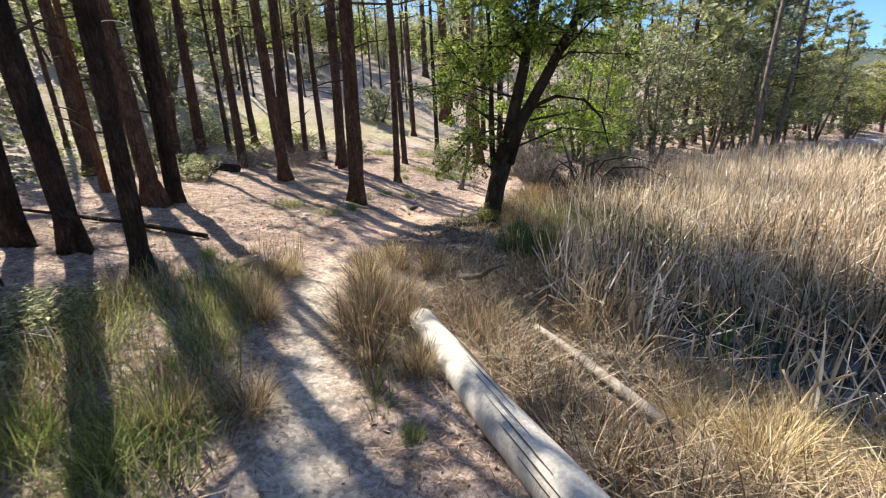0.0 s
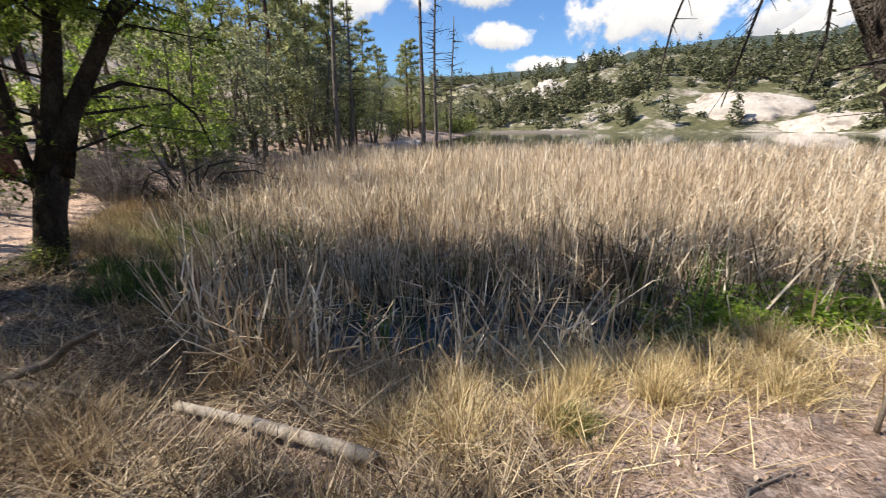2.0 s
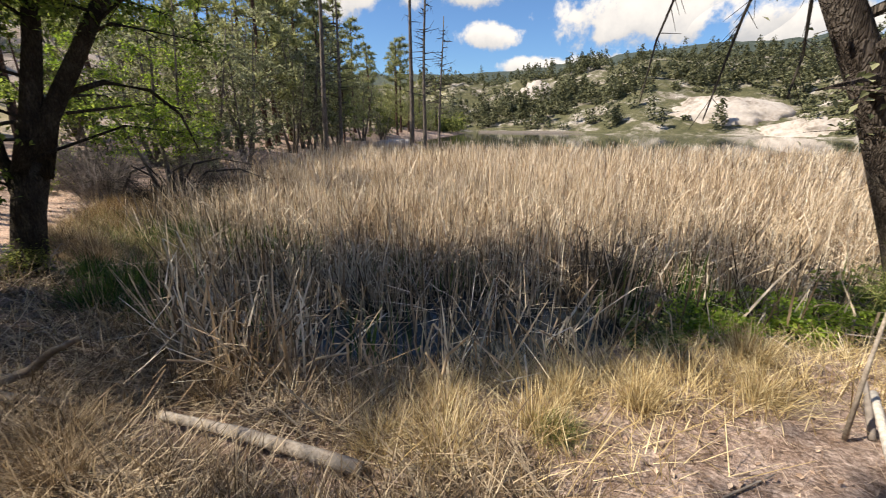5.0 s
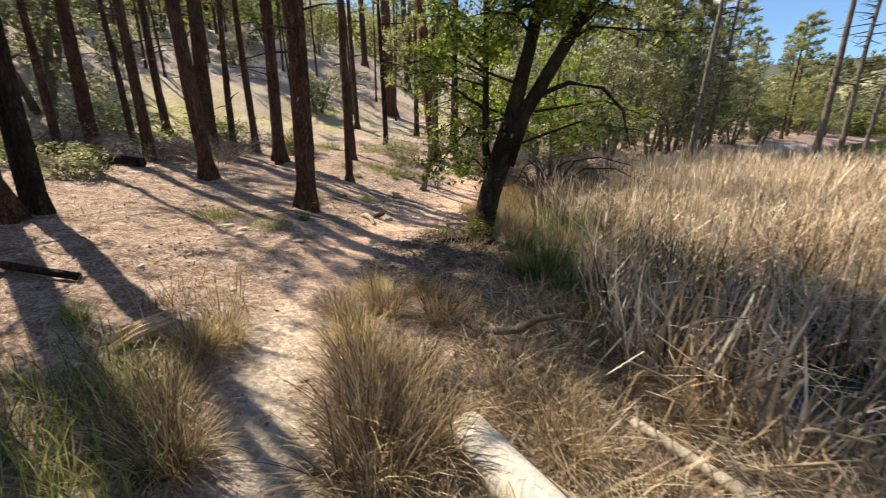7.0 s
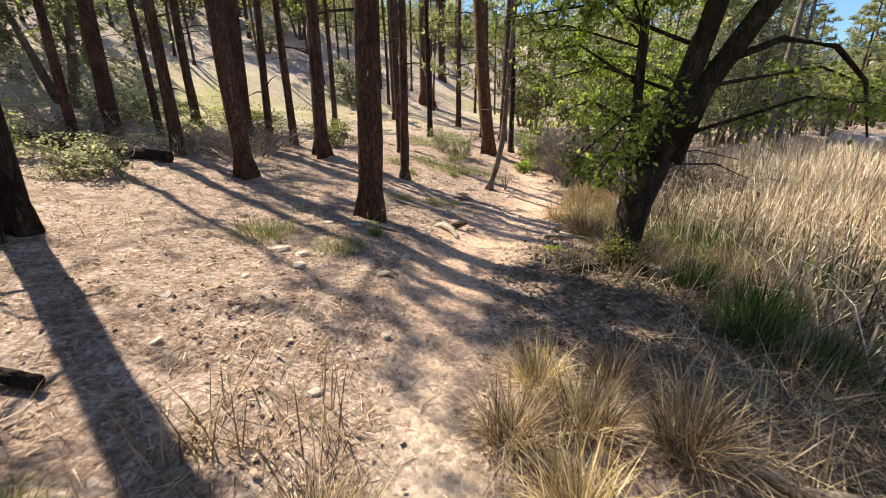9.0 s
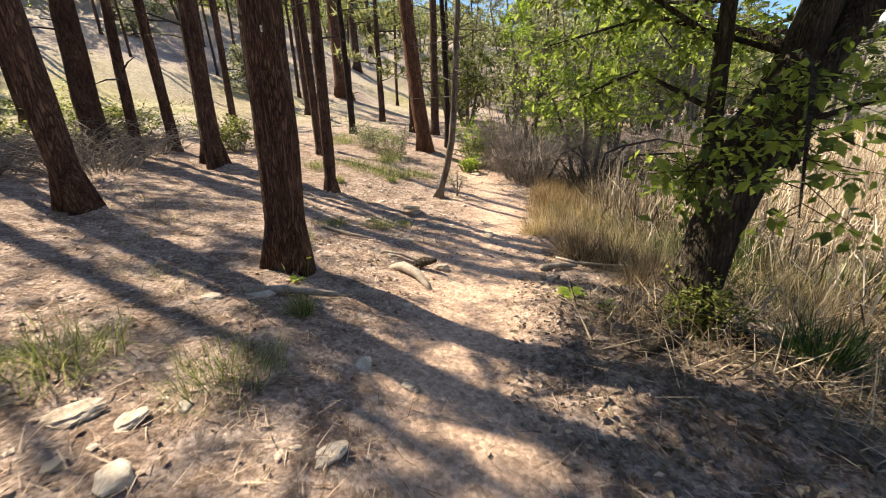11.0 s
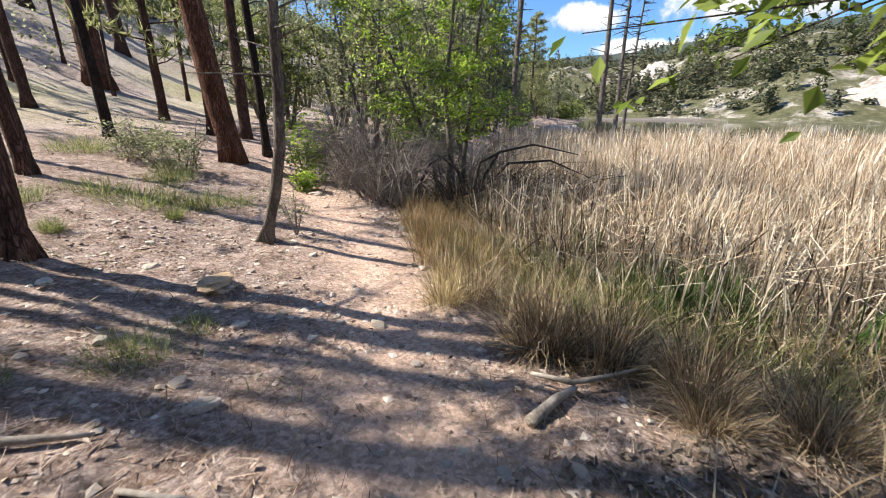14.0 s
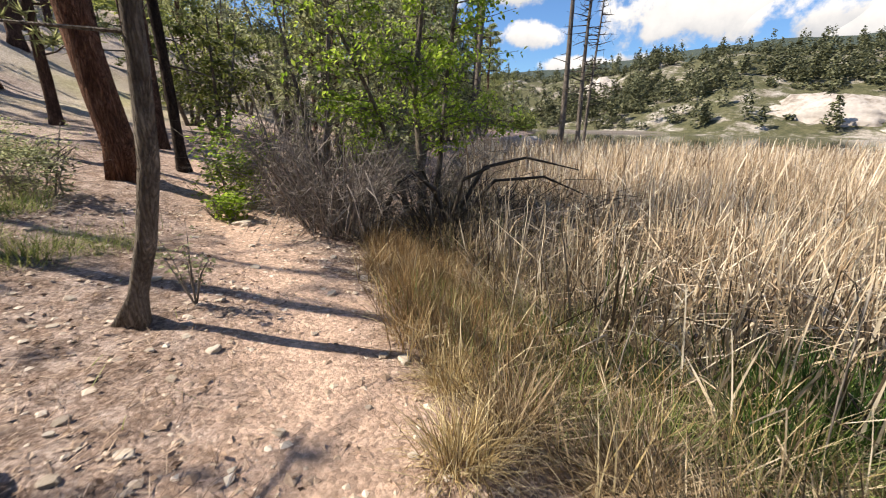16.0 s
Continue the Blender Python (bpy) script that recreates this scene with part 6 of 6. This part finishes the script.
shrub(2.8, 21.5, 1.2, 1.2, LEAF_GREY, "grey-green bush at the foot of the slope", 39, 1500, 0.07)

# weed by the slim tree, broad-leaved plant and yellow flower by the trail
weed = thing("weed", "thin weed with small grey-green leaves", "plant", on_ground(-0.72, 13.9))
b, pts = Build(), []
rr = random.Random(61)
for i in range(9):
    e = Vector((rr.gauss(0, 0.16), rr.gauss(0, 0.12), rr.uniform(0.35, 0.72)))
    b.tube([Vector((0, 0, -0.03)), e * 0.5 + Vector((0, 0, 0.06)), e], [0.006, 0.004, 0.002], 4)
    pts += [e * rr.uniform(0.4, 1) + Vector((rr.gauss(0, 0.03), rr.gauss(0, 0.03), 0.02)) for _ in range(10)]
part("stem", b.mesh("weed_stems", DEAD_TWIG), weed, kind="stuff")
c = Build()
c.add(*leaves(pts, 0.06, 0.0))
part("leaf", c.mesh("weed_leaves", LEAF_GREY), weed, kind="stuff")


def rosette(x, y, size, count, seed, label):
    plant_ob = thing("broadleaf_plant", label, "plant", on_ground(x, y), "broad-leaved plants")
    r = random.Random(seed)
    for i in range(count):
        a, ln = i * 2.4 + r.uniform(-0.3, 0.3), size * r.uniform(0.6, 1.1)
        d, s = Vector((math.cos(a), math.sin(a), 0)), Vector((-math.sin(a), math.cos(a), 0))
        b = Build()
        rows = []
        for t, w, h in ((0, 0.06, 0.02), (0.3, 0.22, 0.24), (0.65, 0.26, 0.36), (0.9, 0.12, 0.3), (1.0, 0.02, 0.24)):
            mid = d * ln * t + Vector((0, 0, h * ln))
            rows += [mid - s * w * ln + Vector((0, 0, 0.05 * ln)), mid, mid + s * w * ln + Vector((0, 0, 0.05 * ln))]
        fs = []
        for k in range(4):
            fs += [(3 * k, 3 * k + 1, 3 * k + 4, 3 * k + 3), (3 * k + 1, 3 * k + 2, 3 * k + 5, 3 * k + 4)]
        b.add(rows, fs)
        part("leaf", b.mesh("plant_leaf", LEAF_BRIGHT, True), plant_ob)


rosette(1.0, 9.3, 0.17, 8, 3, "fresh green broad-leaved plant by the trail")
rosette(1.3, 9.1, 0.13, 6, 4, "fresh green broad-leaved plant by the trail")
rosette(-1.32, 8.6, 0.08, 6, 5, "small green rosette under the pine")
flower = thing("yellow_flower", "small yellow flower on a thin stem", "flower", on_ground(-1.26, 8.68))
b = Build()
b.tube([(0, 0, -0.02), (0.01, 0, 0.1), (0.03, 0.01, 0.2)], [0.003, 0.0025, 0.002], 5)
part("stem", b.mesh("flower_stem", LEAF), flower)
b = Build()
for i in range(10):
    a = i * 0.628
    d, s = Vector((math.cos(a), math.sin(a), 0.25)) * 0.028, Vector((-math.sin(a), math.cos(a), 0)) * 0.009
    o = Vector((0.03, 0.01, 0.2))
    b.add([o, o + d * 0.6 + s, o + d, o + d * 0.6 - s], [(0, 1, 2, 3)])
part("petals", b.mesh("flower_petals", PETAL), flower)

# pine sapling on the straw bank
sap = thing("pine_sapling", "young pine sapling with a round tuft of needles", "sapling", on_ground(7.75, 2.98))
b = Build()
b.tube([(0, 0, -0.05), (0.0, 0.01, 0.5), (0.04, 0.02, 1.05)], [0.016, 0.013, 0.008], 7)
part("stem", b.mesh("sapling_stem", STICK_WOOD, True), sap)
c = Build()
rr = random.Random(4)
c.add(*needles([Vector((0.04 + rr.gauss(0, 0.03), 0.02 + rr.gauss(0, 0.03), 1.06 + rr.gauss(0, 0.05))) for _ in range(34)], 0.22, 12, 0.002))
part("needles", c.mesh("sapling_needles", GRASS_GREEN), sap, kind="stuff")

# bare twigs hanging from the leaning grey tree
bare = thing("hanging_branch", "bare dark drooping branch over the water", "branch", (9.0, 4.35, 3.3))
b = Build()
rr = random.Random(14)
for chain in ([(0, 0, 0), (-0.45, 0.4, 0.25), (-0.8, 0.65, 0.0), (-0.95, 0.75, -0.6), (-1.0, 0.8, -1.15)], [(0, 0, 0), (-0.2, 0.3, 0.1), (-0.3, 0.4, -0.4), (-0.35, 0.5, -1.0), (-0.45, 0.5, -1.3)],
              [(-0.45, 0.4, 0.25), (-0.9, 0.9, 0.4), (-1.5, 1.2, 0.2), (-1.9, 1.4, -0.1)], [(0, 0, 0), (0.3, 0.2, -0.1), (0.4, 0.2, -0.7), (0.3, 0.2, -1.1)]):
    pts = [Vector(p) for p in chain]
    b.tube(pts, [0.02 - 0.0035 * i for i in range(len(pts))], 6)
    for i in range(16):
        o = along(pts, rr.uniform(0.3, 1))
        b.tube([o, o + Vector((rr.gauss(0, 0.12), rr.gauss(0, 0.12), rr.gauss(-0.12, 0.1)))], [0.005, 0.002], 3)
part("twig", b.mesh("hanging_twigs", DARK_TWIG), bare, kind="stuff")

# bent white reed stalks at the water's edge
for i, (x, y, pts) in enumerate(((5.65, 4.75, [(0, 0, 0), (0.15, 0.1, 0.35), (0.3, 0.0, 0.55)]), (5.8, 4.8, [(0, 0, 0), (-0.12, 0, 0.3), (-0.2, 0.05, 0.45)]), (6.6, 4.85, [(0, 0, 0), (-0.15, 0.05, 0.5), (-0.2, 0.1, 0.75), (0.15, 0, 0.3), (0.28, -0.1, 0.05)]),
                                 (7.4, 4.9, [(0, 0, 0), (0.15, 0.05, 0.4), (0.3, 0.1, 0.5)]), (7.2, 4.85, [(0, 0, 0), (-0.2, 0.05, 0.3), (-0.35, 0.1, 0.4)]), (4.2, 6.0, [(0, 0, 0), (-0.15, 0.1, 0.5), (-0.3, 0.1, 0.9)]),
                                 (4.0, 5.9, [(0, 0, 0), (0.1, 0.1, 0.45), (0.3, 0.1, 0.6)]), (4.3, 5.6, [(0, 0, 0), (-0.3, 0.0, 0.25), (-0.6, 0, 0.35)]), (3.9, 6.3, [(0, 0, 0), (-0.1, 0.1, 0.6), (-0.15, 0.1, 0.95)]),
                                 (4.5, 5.5, [(0, 0, 0), (0.3, -0.1, 0.25), (0.55, -0.2, 0.3)]))):
    o = g(x, y, 0.0)
    pole("reed_stalk", "bleached bent reed stalk at the water's edge", "reed", [tuple(Vector(o) + Vector(p)) for p in pts], [0.016, 0.014] + [0.009] * (len(pts) - 2), REED, 5, 0.0, "bleached reed stalks")

# black arching boughs and leaning bleached stems over the brush
for pts in ([(2.6, 16.4, 0.1), (3.0, 16.4, 0.75), (3.7, 16.3, 0.9), (4.6, 16.1, 0.7)], [(2.7, 16.5, 0.0), (3.3, 16.6, 0.5), (4.2, 16.5, 0.55), (5.0, 16.2, 0.2)], [(1.2, 16.0, 0.0), (1.5, 16.1, 0.6), (1.9, 16.2, 0.75), (2.2, 16.3, 0.2)],
            [(2.2, 16.0, 0.0), (2.0, 15.9, 0.5), (1.6, 15.8, 0.8)], [(2.4, 16.2, 0.0), (2.5, 16.1, 0.6), (2.9, 16.0, 0.8)]):
    pole("dead_bough", "black arching dead bough over the reeds", "branch", pts, [0.035, 0.03, 0.022, 0.01][:len(pts)], DARK_TWIG, 7, 0.1, "dead boughs")
for x, y, dx, h in ((2.5, 14.7, 0.05, 1.0), (2.62, 14.75, -0.12, 0.9), (2.75, 14.7, 0.16, 0.8), (2.4, 14.8, -0.2, 0.6), (2.9, 14.6, 0.1, 0.65), (0.95, 15.7, -0.15, 0.75), (1.05, 15.7, 0.2, 0.8), (1.15, 15.6, 0.3, 0.7)):
    pole("bleached_stick", "bleached leaning dead stick", "stick", [(x, y, -0.3), (x + dx * 0.5, y, h * 0.5 - 0.2), (x + dx, y + 0.03, h - 0.2)], [0.012, 0.009, 0.004], STICK_WOOD, 5, 0.1, "bleached sticks")

# flat pale stones strewn over the trail, and tall dry stems at the reeds' edge
STONES = []
for i in range(6):
    bm = bmesh.new()
    bmesh.ops.create_icosphere(bm, subdivisions=2, radius=1)
    for v in bm.verts:
        q = v.co.copy()
        k = 1 + 0.4 * noise.noise(q * 1.5 + Vector((i * 3.1, 0, 0))) + 0.15 * noise.noise(q * 4 + Vector((0, i, 0)))
        v.co = Vector((q.x * k * 1.2, q.y * k * 0.85, max(-0.4, min(0.32, q.z * k * 0.6))))
    me = bpy.data.meshes.new("small_stone")
    bm.to_mesh(me)
    bm.free()
    me.materials.append(STONE)
    STONES.append(me)
rr = random.Random(33)
made = 0
while made < 130:
    x, y = rr.uniform(-2.6, 1.0), rr.uniform(9.6, 16.5) if made < 105 else rr.uniform(2, 9)
    d = float(inland(np.array([x]), np.array([y]))[0])
    if d < 0.6:
        continue
    s = rr.uniform(0.018, 0.06) * rr.uniform(0.6, 1.0)
    ob = new("small_stone", STONES[made % 6])
    ob.matrix_basis = Matrix.LocRotScale(on_ground(x, y, s * 0.15), Euler((rr.gauss(0, 0.15), rr.gauss(0, 0.15), rr.uniform(0, 6.28))), (s, s, s))
    tagged(ob, "small flat pale stone on the trodden earth", "stone", "loose stones on the trail")
    made += 1
for x, y, h in ((2.75, 10.9, 1.5), (2.9, 11.0, 1.35), (3.1, 10.8, 1.45), (2.6, 11.3, 1.2), (3.3, 11.2, 1.4), (2.2, 12.6, 1.15), (2.05, 12.9, 1.0), (3.4, 10.5, 1.5), (2.0, 12.2, 0.9)):
    dx = rr.gauss(0, 0.08)
    pole("reed_stalk", "thin dry brown stalk standing in the reeds", "reed", [(x, y, -0.5), (x + dx, y + 0.02, h * 0.5 - 0.45), (x + dx * 2.5, y, h - 0.45)], [0.006, 0.005, 0.003], DEAD_TWIG, 5, 0.0, "standing stalks")

rr = random.Random(71)
for i in range(34):
    x, y = rr.uniform(3.75, 4.75), rr.uniform(5.0, 6.2)
    if float(inland(np.array([x]), np.array([y]))[0]) > 0.9:
        continue
    a, ln, lean = rr.uniform(0, 6.28), rr.uniform(0.4, 0.95), rr.uniform(0.1, 1.1)
    o = Vector(g(x, y, -0.03))
    top = Vector((math.cos(a) * math.sin(lean) * ln, math.sin(a) * math.sin(lean) * ln, math.cos(lean) * ln))
    fold = top + Vector((math.cos(a + 1) * 0.25, math.sin(a + 1) * 0.25, -rr.uniform(-0.05, 0.3)))
    pole("reed_stalk", "broken pale brown reed stalk on the bank", "reed", [tuple(o), tuple(o + top * 0.6), tuple(o + top), tuple(o + fold)], [0.009, 0.009, 0.008, 0.003], REED_GREY if i % 4 else DRIFT, 5, 0.0, "broken reed stalks")
